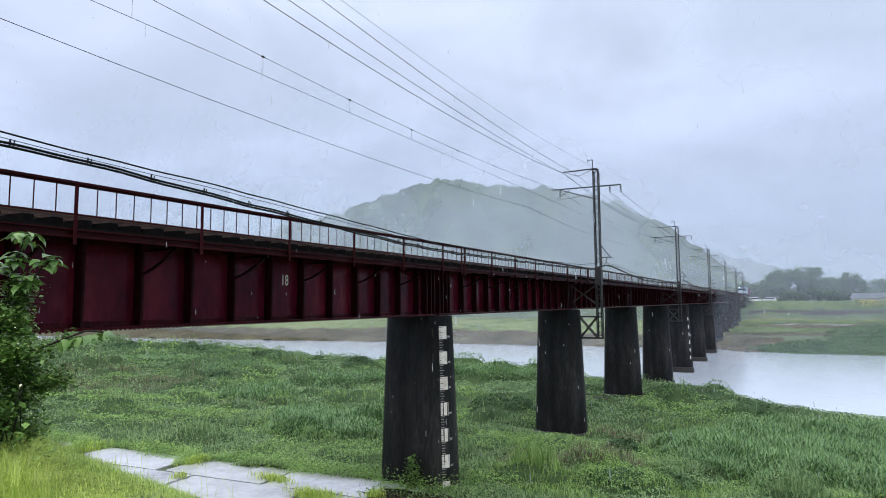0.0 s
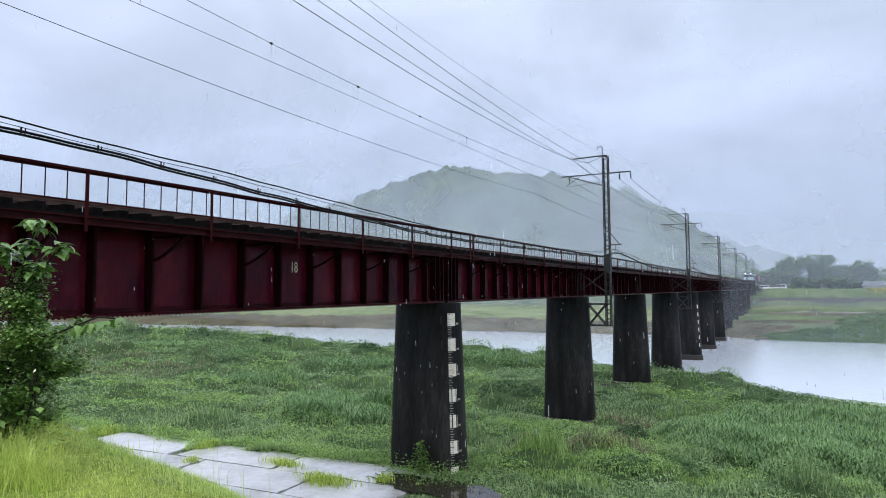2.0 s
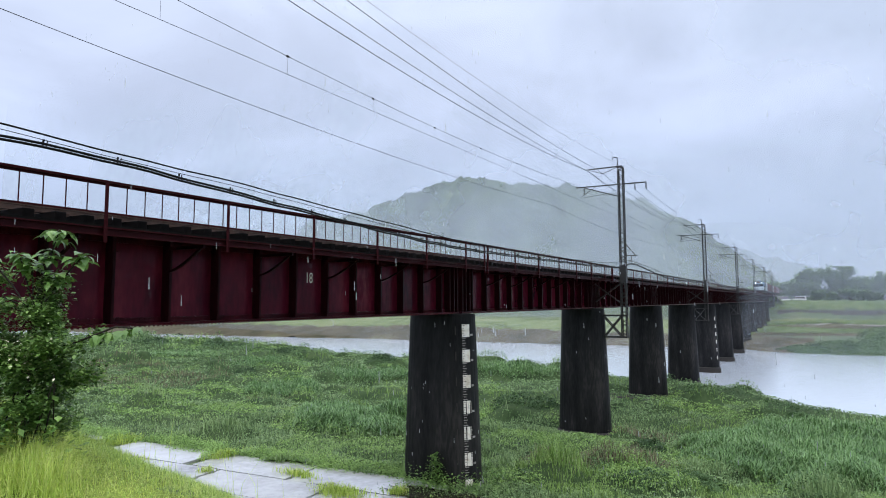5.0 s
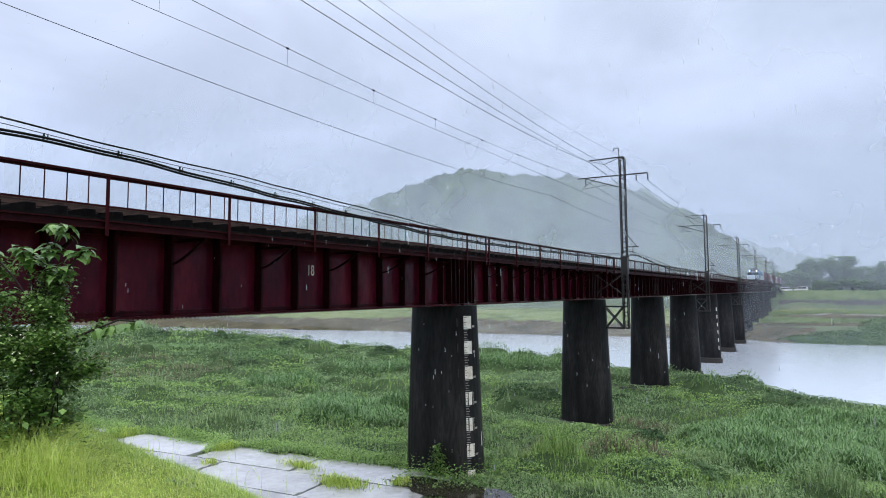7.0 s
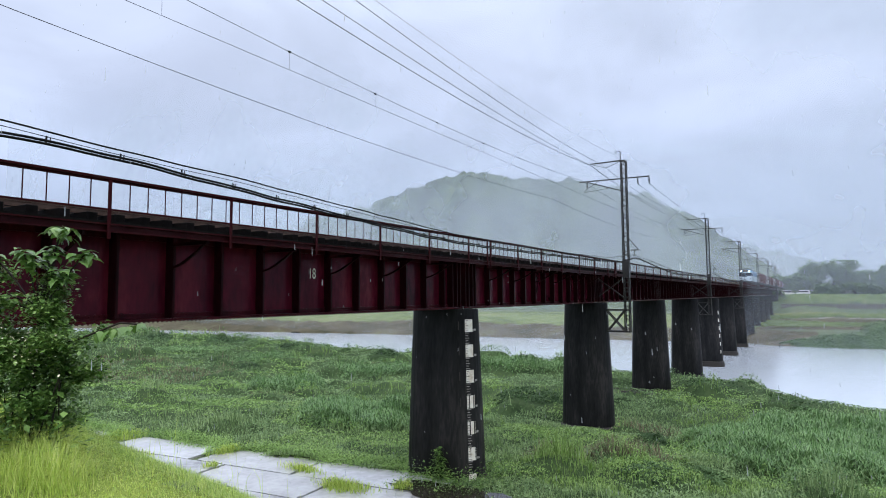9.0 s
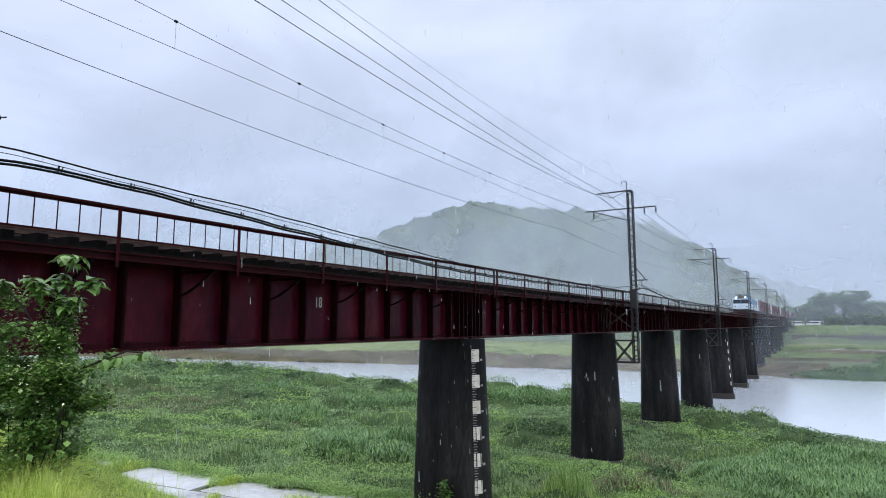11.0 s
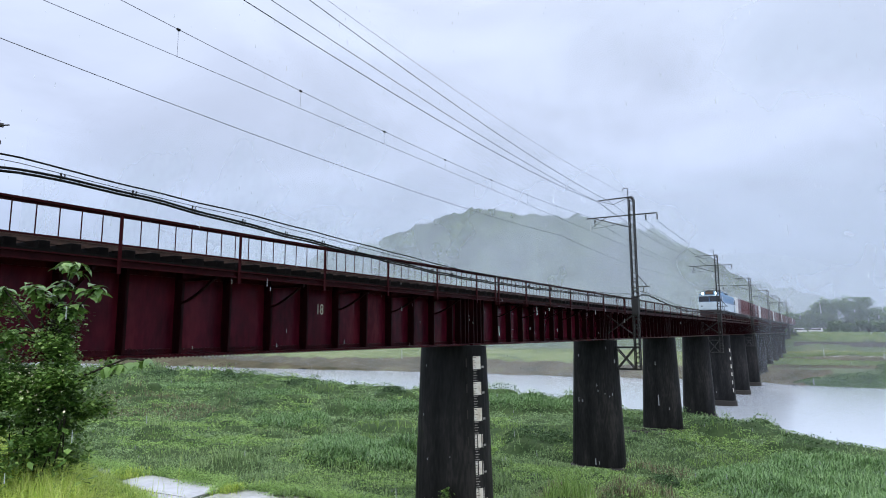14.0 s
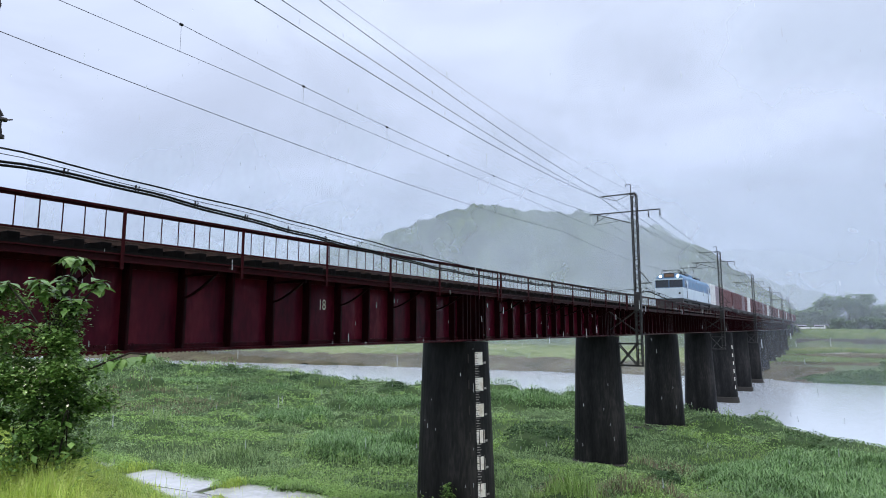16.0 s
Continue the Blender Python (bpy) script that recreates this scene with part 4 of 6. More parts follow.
    # side windows, doors, louvres
    for s in (1, -1):
        for y in (0.75, L - 1.35):
            bm = bmesh.new()
            box(bm, min(s * 1.39, s * 1.402), max(s * 1.39, s * 1.402), y, y + 0.6, 2.22, 2.82)
            part("cab_side_window", bm, M_GLASS, t)
        for y in (1.6, L - 2.2):
            bm = bmesh.new()
            box(bm, min(s * 1.395, s * 1.412), max(s * 1.395, s * 1.412), y, y + 0.6, 1.1, 2.85)
            d = part("cab_door", bm, M_LOCO_WHITE, t)
            bm = bmesh.new()
            bar(bm, (s * 1.44, y - 0.1, 1.1), (s * 1.44, y - 0.1, 2.6), 0.02, seg=6)
            part("grab_rail", bm, M_LOCO_GREY, d)
        for k in range(6):
            bm = bmesh.new()
            y = 3.1 + k * 1.75
            box(bm, min(s * 1.39, s * 1.404), max(s * 1.39, s * 1.404), y, y + 1.25, 2.3, 2.8)
            part("louvre", bm, M_LOCO_ROOF, t)
    bm = bmesh.new()
    box(bm, -1.25, 1.25, 0.6, L - 0.6, 0.82, 1.02)
    box(bm, -1.1, 1.1, 3.6, 6.0, 0.3, 0.85)
    box(bm, -1.1, 1.1, 10.5, 12.9, 0.3, 0.85)
    part("underframe", bm, M_LOCO_GREY, t)
    for y in (2.4, 8.25, 14.1):
        wheelset_bogie(t, y, 2.6 if y != 8.25 else 2.4)
    for k, y in enumerate((4.6, 10.6)):
        bm = bmesh.new()
        up = 1.25 if k == 1 else 0.22
        box(bm, -0.9, 0.9, y - 0.9, y + 0.9, 3.58, 3.7)
        for x in (-0.5, 0.5):
            bar(bm, (x, y - 0.8, 3.7), (x, y + 0.6, 3.7 + up * 0.55), 0.05)
            bar(bm, (x, y + 0.6, 3.7 + up * 0.55), (x, y - 0.1, 3.7 + up), 0.045)
        bar(bm, (-0.9, y - 0.1, 3.7 + up), (0.9, y - 0.1, 3.7 + up), 0.05)
        bar(bm, (-0.9, y + 0.25, 3.7 + up), (0.9, y + 0.25, 3.7 + up), 0.04)
        part("pantograph", bm, M_STEEL_DARK, t)
    for y in (6.0, 7.1, 8.2, 12.4):
        bm = bmesh.new()
        box(bm, -0.7, 0.7, y, y + 0.8, 3.55, 3.86)
        part("roof_box", bm, M_LOCO_ROOF, t, bevel=0.04)
    for y in (3.2, 3.6, 5.9, 9.3, 9.7, 12.0, 13.6, 14.4):
        for x in (-0.55, 0.55):
            bm = bmesh.new()
            for k in range(3):
                bar(bm, (x, y, 3.5 + 0.12 * k), (x, y, 3.57 + 0.12 * k), 0.075, seg=8)
            bar(bm, (x, y, 3.45), (x, y, 3.92), 0.035, seg=6)
            part("insulator", bm, M_LOCO_GREY, t)
    bm = bmesh.new()
    for x in (-0.55, 0.55):
        bar(bm, (x, 3.2, 3.92), (x, 14.4, 3.92), 0.02, seg=6)
    part("roof_busbar", bm, M_LOCO_GREY, t)
    return t


def build_wagon():
    """Flat container wagon, its front end at y = 0."""
    L = 20.0
    t = thing("container_wagon", pose(TRACK_X, 80, RAIL_TOP), "dark grey flat railway wagon for containers", "wagon", "container wagons")
    bm = bmesh.new()
    for x in (-1.2, 1.2):
        box(bm, x - 0.08, x + 0.08, 0.2, L - 0.2, 0.72, 1.0)
    box(bm, -1.3, 1.3, 0.2, L - 0.2, 0.92, 1.0)
    box(bm, -0.25, 0.25, 0.0, L, 0.65, 0.95)
    part("deck_frame", bm, M_LOCO_GREY, t)
    for y in (2.6, L - 2.6):
        wheelset_bogie(t, y, 1.9)
    for k in range(3):
        bm = bmesh.new()
        box(bm, -0.9, 0.9, 6.3 + 2.6 * k, 7.9 + 2.6 * k, 0.3, 0.72)
        part("underframe_box", bm, M_LOCO_GREY, t)
    return t


def container_mesh(name, mat):
    bm = bmesh.new()
    box(bm, -1.2, 1.2, 0.02, 3.68, 0.0, 2.5)
    for s in (1, -1):
        for k in range(13):
            y = 0.2 + k * 0.27
            box(bm, min(s * 1.2, s * 1.225), max(s * 1.2, s * 1.225), y, y + 0.12, 0.16, 2.36)
        for y in (0.02, 3.56):
            box(bm, min(s * 1.2, s * 1.235), max(s * 1.2, s * 1.235), y, y + 0.12, 0.0, 2.5)
        for z in (0.0, 2.38):
            box(bm, min(s * 1.2, s * 1.235), max(s * 1.2, s * 1.235), 0.02, 3.68, z, z + 0.12)
    for y, d in ((0.02, -0.03), (3.68, 0.03)):
        for k in range(8):
            x = -1.05 + k * 0.28
            box(bm, x, x + 0.13, min(y, y + d), max(y, y + d), 0.16, 2.36)
    return mesh_of(bm, name, mat)


loco = build_loco()
WAGON_PITCH, WAGONS = 20.4, 11
wagons, boxes = [], []
first_wagon = build_wagon()
for k in range(WAGONS):
    wagons.append(first_wagon if k == 0 else copy_thing(first_wagon, pose(TRACK_X, 80 + k * WAGON_PITCH, RAIL_TOP)))
BOX_MESH = {"r": (container_mesh("container_red", M_BOX_RED), "maroon corrugated steel freight container on a wagon"),
            "w": (container_mesh("container_white", M_BOX_WHITE), "white corrugated steel freight container on a wagon"),
            "g": (container_mesh("container_grey", M_BOX_GREY), "greyish purple corrugated freight container on a wagon")}
LOADS = ["wgrrr", "rrrgr", "wrrrr", "rrgrr", "wrgrr", "rrrrw", "rrrrr", "grrwr", "rrrrr", "rrwrr", "rrrrr"]
for k, load in enumerate(LOADS):
    for j, c in enumerate(load):
        o = new("freight_container", BOX_MESH[c][0])
        tagged(o, BOX_MESH[c][1], "container", "freight containers")
        boxes.append((o, 16.9 + k * WAGON_PITCH + 0.55 + j * 3.82))

# ---- far embankment, abutment ----
def build_far_works():
    y0, y1, n = PIER_Y + SPAN * 12 + 0.6, 560.0, 24
    prof = [(-9.0, 1.0), (-3.2, 8.35), (-1.5, 8.62), (1.5, 8.62), (3.2, 8.35), (9.0, 1.0)]
    v, f = [], []
    for i in range(n + 1):
        y = y0 + (y1 - y0) * i / n
        for k, (x, z) in enumerate(prof):
            v.append((TRACK_X + x * (1 + 0.03 * math.sin(i * 2.3 + k)), y, z))
    for i in range(n):
        for k in range(5):
            a = i * 6 + k
            f.append((a, a + 1, a + 7, a + 6))
    tagged(new("ground_embankment", raw_mesh("ground_embankment", v, f, M_GROUND, True)), "grassy railway embankment behind the bridge", "embankment", kind="structure")
    t = thing("abutment", pose(TRACK_X, y0, 0), "dark stained concrete bridge abutment on the far levee", "abutment")
    bm = bmesh.new()
    box(bm, -2.4, 2.4, -0.45, 2.0, -1.0, 6.76)
    part("breast_wall", bm, M_PIER, t, bevel=0.05)
    for s in (-1, 1):
        bm = bmesh.new()
        box(bm, s * 2.1 - 0.3, s * 2.1 + 0.3, 0.3, 4.0, 6.7, 8.5)
        part("wing_wall", bm, M_PIER, t, bevel=0.04)
    t = thing("railway_track", pose(TRACK_X, y0 + 0.2, 0), "ballasted railway track on an embankment", "railway track")
    for x in (-0.566, 0.566):
        bm = bmesh.new()
        box(bm, x - 0.033, x + 0.033, 0, 310, 8.9, RAIL_TOP)
        part("running_rail", bm, M_RAIL, t)
    bm = bmesh.new()
    box(bm, -1.6, 1.6, 0, 310, 8.55, 8.86)
    part("ballast", bm, M_FOOT, t)


build_far_works()

# ---- plants ----


def stuff(name, verts, faces, mat, label, category="plants"):
    return tagged(new(name, raw_mesh(name, verts, faces, mat)), label, category, kind="stuff")


def blade_arrays(x, y, z, h, w, lean, az, droop=0.5):
    """Bent tapering blades: five corners, three triangles each."""
    n = len(x)
    dx, dy = np.cos(az), np.sin(az)
    sx, sy = -dy, dx
    base = np.stack([x, y, z], -1)
    d = np.stack([dx, dy, 0 * dx], -1)
    s = np.stack([sx, sy, 0 * sx], -1)
    up = np.array([0, 0, 1.0])
    L, H, Wd = lean[:, None], h[:, None], w[:, None]
    mid = base + d * (L * 0.35) + up * (H * 0.62)
    tip = base + d * L + up * (H * (1 - droop * np.clip(L / (H + 1e-6), 0, 1) ** 2))
    v = np.stack([base - s * Wd * 0.5, base + s * Wd * 0.5, mid - s * Wd * 0.45, mid + s * Wd * 0.45, tip], 1).reshape(-1, 3)
    o = (np.arange(n) * 5)[:, None]
    f = np.concatenate([o + [0, 1, 3], o + [0, 3, 2], o + [2, 3, 4]])
    return v, f


def leaf_arrays(c, size, seed):
    """Loose diamond leaves, each two triangles folded a little along the rib."""
    r = np.random.default_rng(seed)
    n = len(c)
    az, tilt = r.uniform(0, 2 * np.pi, n), r.uniform(-0.9, 0.45, n)
    d = np.stack([np.cos(az) * np.cos(tilt), np.sin(az) * np.cos(tilt), np.sin(tilt)], -1)
    s = np.stack([-np.sin(az), np.cos(az), r.uniform(-0.4, 0.4, n)], -1)
    S = size[:, None]
    a, b = c - d * S * 0.5, c + d * S * 0.5
    m = c + np.array([0, 0, 1.0]) * S * 0.08
    v = np.stack([a, m + s * S * 0.33, b, m - s * S * 0.33], 1).reshape(-1, 3)
    o = (np.arange(n) * 4)[:, None]
    return v, np.concatenate([o + [0, 2, 1], o + [0, 3, 2]])


def facing_leaves(c, nrm, size, seed, loose=0.45):
    """Diamond leaves that lie against a rounded clump, their faces turned out along nrm."""
    r = np.random.default_rng(seed)
    n = len(c)
    nrm = nrm + r.normal(0, loose, (n, 3))
    nrm /= np.linalg.norm(nrm, axis=1)[:, None]
    d = np.cross(nrm, r.normal(0, 1, (n, 3)))
    d /= np.linalg.norm(d, axis=1)[:, None] + 1e-9
    s = np.cross(nrm, d)
    S = size[:, None]
    m = c + nrm * S * 0.06
    v = np.stack([c - d * S * 0.55, m + s * S * 0.32, c + d * S * 0.55, m - s * S * 0.32], 1).reshape(-1, 3)
    o = (np.arange(n) * 4)[:, None]
    return v, np.concatenate([o + [0, 2, 1], o + [0, 3, 2]])


def clump(cx, cy, r, h, n, size, seed, squash=0.85):
    """Leaves of one rounded clump of growth on the ground: places, faces out."""
    g = np.random.default_rng(seed)
    u = g.normal(0, 1, (n, 3))
    u /= np.linalg.norm(u, axis=1)[:, None]
    u[:, 2] = np.abs(u[:, 2])
    k = g.uniform(0.80, 1.03, n)[:, None] * (1 + 0.16 * np.sin(u[:, :1] * 5 + seed) * np.cos(u[:, 1:2] * 6 + seed))
    c = u * k * np.array([r, r * squash, h]) + np.array([cx, cy, 0])
    c[:, 2] += ground_z(c[:, 0], c[:, 1]) - 0.02
    nrm = u / np.array([r, r * squash, h])
    nrm /= np.linalg.norm(nrm, axis=1)[:, None]
    return facing_leaves(c, nrm, size * g.uniform(0.6, 1.35, n), seed + 1)


def on_land(x, y):
    inner = 21.2 + 0.075 * np.clip(x + 14.6, -30, 2) + 0.45 * wobble(x, y, 2.2, 4) + 0.25 * wobble(x, y, 0.7, 14) + 1.1 * smooth(-31.6, -32.6, x)
    return (y > np.where(x > -12.6, 17.0, inner)) & (y < shore_near(x) + 0.3)


def ell(x, y, cx, cy, rx, ry, turn=0.0):
    c, s = math.cos(turn), math.sin(turn)
    u, v = (x - cx) * c + (y - cy) * s, -(x - cx) * s + (y - cy) * c
    return (u / rx) ** 2 + (v / ry) ** 2 + 0.35 * wobble(x, y, 1.6, 8) + 0.2 * wobble(x, y, 0.6, 9)


# stands of one kind of growth: centre, half axes, turn, height
REEDS = [(-42.5, 42.5, 3.6, 4.2, 0.8, 1.25), (-42.5, 56.5, 5.5, 4.0, 0.7, 1.1), (-25.5, 31.5, 4.8, 6.0, 0.75, 1.15), (-31, 67, 6.0, 5.0, 0.4, 1.7), (2.5, 38.5, 9.5, 11.0, 0.0, 1.25), (-62, 60, 6, 3.5, 0.5, 0.9), (-88, 66, 9, 4, 0.5, 0.9)]
DARK = [(-18.6, 43.5, 3.0, 2.2, 0.4, 1.5), (-52, 71, 3.5, 2.5, 0.3, 1.4), (-48, 49.5, 1.3, 1.3, 0.0, 1.0), (-57, 51, 1.8, 1.5, 0.0, 1.0), (-75, 76, 5, 2.5, 0.1, 1.2), (-8.0, 62, 4.0, 4.0, -0.9, 0.8), (-1.5, 55, 4.5, 2.2, -0.9, 0.7), (-16.3, 30.2, 1.5, 1.2, 0.5, 0.8), (-8.0, 35.2, 1.6, 1.0, 0.5, 0.7), (-95, 80, 7, 2.5, 0, 1.2), (-64, 66, 5, 2.0, 0.2, 1.0)]
LEAFY = [(-13.0, 33.0, 4.5, 3.2, 0.5, 0.5), (-5.9, 25.9, 2.3, 1.7, 0.5, 0.75), (-18.5, 25.5, 2.6, 2.6, 0.6, 0.5), (-36, 28, 6, 4.5, 0.7, 0.45), (-10.5, 23.8, 1.5, 1.0, 0.4, 0.35), (-47, 36, 7, 5, 0.7, 0.4)]
BROWN = [(-62, 42.5, 9, 9, 0.8, 0.45), (-9.2, 29.2, 5.0, 2.4, 0.6, 0.25), (-9.5, 41.0, 3.0, 2.2, 0.4, 0.2), (-54, 64, 7, 2.2, 0.3, 0.5), (-41, 39, 3, 2.5, 0.5, 0.3), (-78, 48, 8, 5, 0.6, 0.4)]
BRIGHT = [(-2.9, 26.6, 2.0, 1.5, 0.4, 0.12), (-33, 47, 5, 4, 0.7, 0.15), (-70, 70, 10, 4, 0.3, 0.2), (-22, 50, 5, 5, 0.5, 0.15), (-5, 46, 4, 4, 0.5, 0.15)]

# height of the growth over the ground, kept on a raster
GX0, GY0, GC = -190.0, 15.0, 0.25
_gx, _gy = np.meshgrid(GX0 + GC * np.arange(int(240 / GC)), GY0 + GC * np.arange(int(95 / GC)))
_far = np.hypot(_gx, _gy)
canopy = (0.26 + 0.14 * smooth(30, 70, _far) + 0.05 * wobble(_gx, _gy, 0.6, 51) + 0.08 * wobble(_gx, _gy, 1.4, 52)).astype(np.float32)
for i in range(1250):
    cx, cy = rng.uniform(-185, 45), rng.uniform(20, 106)
    far = math.hypot(cx, cy)
    r0 = rng.uniform(0.4, 1.3) * (0.6 + far / 75)
    hh = rng.uniform(0.10, 0.75) * (0.8 + far / 75) * (1.0 if rng.random() < 0.85 else 1.8)
    ix, iy, k = int((cx - GX0) / GC), int((cy - GY0) / GC), int(2.2 * r0 / GC) + 1
    x0, x1, y0, y1 = max(ix - k, 0), min(ix + k, canopy.shape[1]), max(iy - k, 0), min(iy + k, canopy.shape[0])
    if x1 <= x0 or y1 <= y0:
        continue
    yy, xx = np.mgrid[y0:y1, x0:x1]
    g = 0.25 + hh * np.exp(-(((xx - ix) * GC / (r0 * 1.3)) ** 2 + ((yy - iy) * GC / r0) ** 2) ** 2.2)
    canopy[y0:y1, x0:x1] = np.maximum(canopy[y0:y1, x0:x1], g)
for stands in (REEDS, DARK, LEAFY, BROWN, BRIGHT):
    for cx, cy, rx, ry, turn, h in stands:
        e = ell(_gx, _gy, cx, cy, rx, ry, turn)
        lump = 0.86 + 0.26 * wobble(_gx, _gy, 0.9, 53) + 0.14 * wobble(_gx, _gy, 0.4, 54)
        canopy = np.maximum(canopy, (0.2 + h * lump) * smooth(1.25, 0.45, e) ** 0.7)
# it thins towards the slabs, the piers and the water's edge
canopy *= 0.35 + 0.65 * smooth(21.0, 23.2, _gy + 0.6 * (_gx > -12.6))
canopy *= 0.45 + 0.55 * smooth(0.0, 1.6, shore_near(_gx) - _gy)
for k in range(4):
    bare = 0.08 if k == 1 else 0.6
    canopy *= bare + (1 - bare) * smooth(1.0, 3.0 if k == 1 else 1.6, np.hypot((_gx - TRACK_X) / 1.55, _gy - PIER_Y - SPAN * k))


def raster(field, x, y):
    ix = np.clip(((x - GX0) / GC).astype(int), 0, field.shape[1] - 1)
    iy = np.clip(((y - GY0) / GC).astype(int), 0, field.shape[0] - 1)
    return field[iy, ix]


_top = canopy + ground_z(_gx, _gy)
_dy, _dx = np.gradient(_top, GC)


def stand_of(x, y, stands, edge=0.8):
    k = np.zeros(x.shape, bool)
    for cx, cy, rx, ry, turn, h in stands:
        k |= ell(x, y, cx, cy, rx, ry, turn) + rng.normal(0, 0.12, x.shape) < edge
    return k


def sector(n, r0, r1, a0=-14, a1=74):
    """Random places in a fan of the flood plain, thinning out with distance."""
    a = np.radians(rng.uniform(a0, a1, n))
    r = np.exp(rng.uniform(math.log(r0), math.log(r1), n))
    return -np.sin(a) * r, np.cos(a) * r


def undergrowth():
    """One sheet for the stems and leaves under the green tops, the shade of the gaps put into its dark colour."""
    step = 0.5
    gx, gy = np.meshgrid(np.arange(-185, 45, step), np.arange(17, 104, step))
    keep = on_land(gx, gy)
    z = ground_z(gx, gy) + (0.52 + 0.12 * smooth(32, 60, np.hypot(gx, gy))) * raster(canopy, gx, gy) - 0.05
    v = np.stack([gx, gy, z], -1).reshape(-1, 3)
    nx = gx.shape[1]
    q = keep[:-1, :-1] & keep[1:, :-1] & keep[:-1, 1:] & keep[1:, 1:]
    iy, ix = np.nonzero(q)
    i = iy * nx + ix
    stuff("undergrowth", v, np.stack([i, i + 1, i + nx + 1, i + nx], -1), M_UNDER, "dense mat of stems and leaves under the riverside growth, darkened for its shade", "undergrowth")


def kinds(x, y):
    rd, dk = stand_of(x, y, REEDS), stand_of(x, y, DARK)
    lf, br, bt = stand_of(x, y, LEAFY), stand_of(x, y, BROWN), stand_of(x, y, BRIGHT)
    dk &= ~rd
    lf &= ~rd & ~dk
    br &= ~rd & ~dk & ~lf
    bt &= ~rd & ~dk & ~lf & ~br
    return rd, dk, lf, br, bt


def leaf_cover():
    """Small leaves over the tops of weeds, creepers and thickets."""
    x, y = sector(400000, 18, 165)
    k = on_land(x, y)
    x, y = x[k], y[k]
    rd, dk, lf, br, bt = kinds(x, y)
    w = wobble(x, y, 3.2, 12) + 0.7 * wobble(x, y, 1.1, 13)
    weedy = ~(rd | bt | br) & (w > -0.25 - 0.012 * np.clip(np.hypot(x, y) - 38, 0, 60))
    k = dk | lf | weedy | (br & (rng.random(len(x)) < 0.45))
    x, y, dk, lf, br, w = x[k], y[k], dk[k], lf[k], br[k], w[k]
    n = len(x)
    r = np.hypot(x, y)
    H = raster(canopy, x, y)
    z = ground_z(x, y) + H * (1.02 - np.abs(rng.normal(0, 1, n)) * (0.18 - 0.05 * smooth(32, 60, r)))
    nrm = np.stack([-raster(_dx, x, y), -raster(_dy, x, y), np.ones(n)], -1)
    nrm /= np.linalg.norm(nrm, axis=1)[:, None]
    size = (0.020 + 0.0019 * r) * rng.uniform(0.6, 1.5, n)
    c = np.stack([x, y, z], -1)
    bush = dk.copy()
    dk |= ~lf & (H > 0.56 + 0.003 * r) & (w < 0.25)
    fresh = ~dk & (lf | (w > 0.45))
    for m, mat, lab in ((bush, M_DARKLEAF, "dark green bushy thickets on the flood plain"), (dk & ~bush, M_THICK, "green leafy hummocks on the flood plain"), (fresh, M_FRESHLEAF, "fresh green leafy weeds and creepers on the flood plain"), (~dk & ~fresh, M_WEED, "green leafy weeds on the flood plain")):
        v, f = facing_leaves(c[m], nrm[m], size[m], 31 + int(m.sum()) % 7, 0.38)
        stuff("weeds", v, f, mat, lab, "weeds")


def grass_cover():
    x, y = sector(250000, 18, 165)
    k = on_land(x, y)
    x, y = x[k], y[k]
    rd, dk, lf, br, bt = kinds(x, y)
    k = ~(dk | (lf & (rng.random(len(x)) < 0.75))) & (rd | br | (rng.random(len(x)) > 0.8 * smooth(35, 65, np.hypot(x, y))))
    x, y, rd, br, bt = x[k], y[k], rd[k], br[k], bt[k]
    n = len(x)
    r = np.hypot(x, y)
    H = raster(canopy, x, y)
    z0 = ground_z(x, y) + 0.45 * H
    h = (0.58 + 0.06 * smooth(40, 60, r)) * H * rng.uniform(0.6, 1.25, n) + 0.05
    az = rng.uniform(0, 2 * np.pi, n)
    lean = np.clip(h, 0.1, 0.6) * rng.uniform(0.2, 1.1, n)
    w = (0.011 + 0.00055 * r) * rng.uniform(0.7, 1.3, n)
    bt |= ~(rd | br) & (wobble(x, y, 4.5, 40) + 0.5 * wobble(x, y, 1.5, 41) > 0.45)
    plain = ~(rd | br | bt)
    stems = br & (rng.random(n) < 0.7)
    for m, mat, nm, lab, cat in ((plain | (br & ~stems), M_GRASS_DULL, "grass", "tall green riverside grass on the flood plain", "grass"), (bt, M_FRESH, "grass", "fresh yellow-green grass patches on the flood plain", "grass"),
                                 (stems, M_DRY, "dry_grass", "brownish dry grass stems among green weeds", "grass")):
        v, f = blade_arrays(x[m], y[m], z0[m], h[m], w[m], lean[m], az[m])
        stuff(nm, v, f, mat, lab, cat)
    # reeds: leaves that arch out of the stems at every height
    m = rd
    v, f = blade_arrays(x[m], y[m], z0[m], h[m] * 1.1, w[m] * 1.2, lean[m], az[m], 0.6)
    stuff("reeds", v, f, M_REED, "dense blue-green reeds with arching leaves", "reeds")
    x, y = sector(420000, 22, 120, -14, 62)
    k = on_land(x, y)
    x, y = x[k], y[k]
    k = stand_of(x, y, REEDS)
    x, y = x[k], y[k]
    n = len(x)
    r = np.hypot(x, y)
    z = ground_z(x, y) + raster(canopy, x, y) * (0.98 - np.abs(rng.normal(0, 0.22, n))) - 0.1
    v, f = blade_arrays(x, y, z, rng.uniform(0.14, 0.42, n), 0.020 + 0.0007 * r, rng.uniform(0.25, 0.68, n), rng.uniform(0, 2 * np.pi, n), 0.9)
    stuff("reeds", v, f, M_REED, "dense blue-green reeds with arching leaves", "reeds")


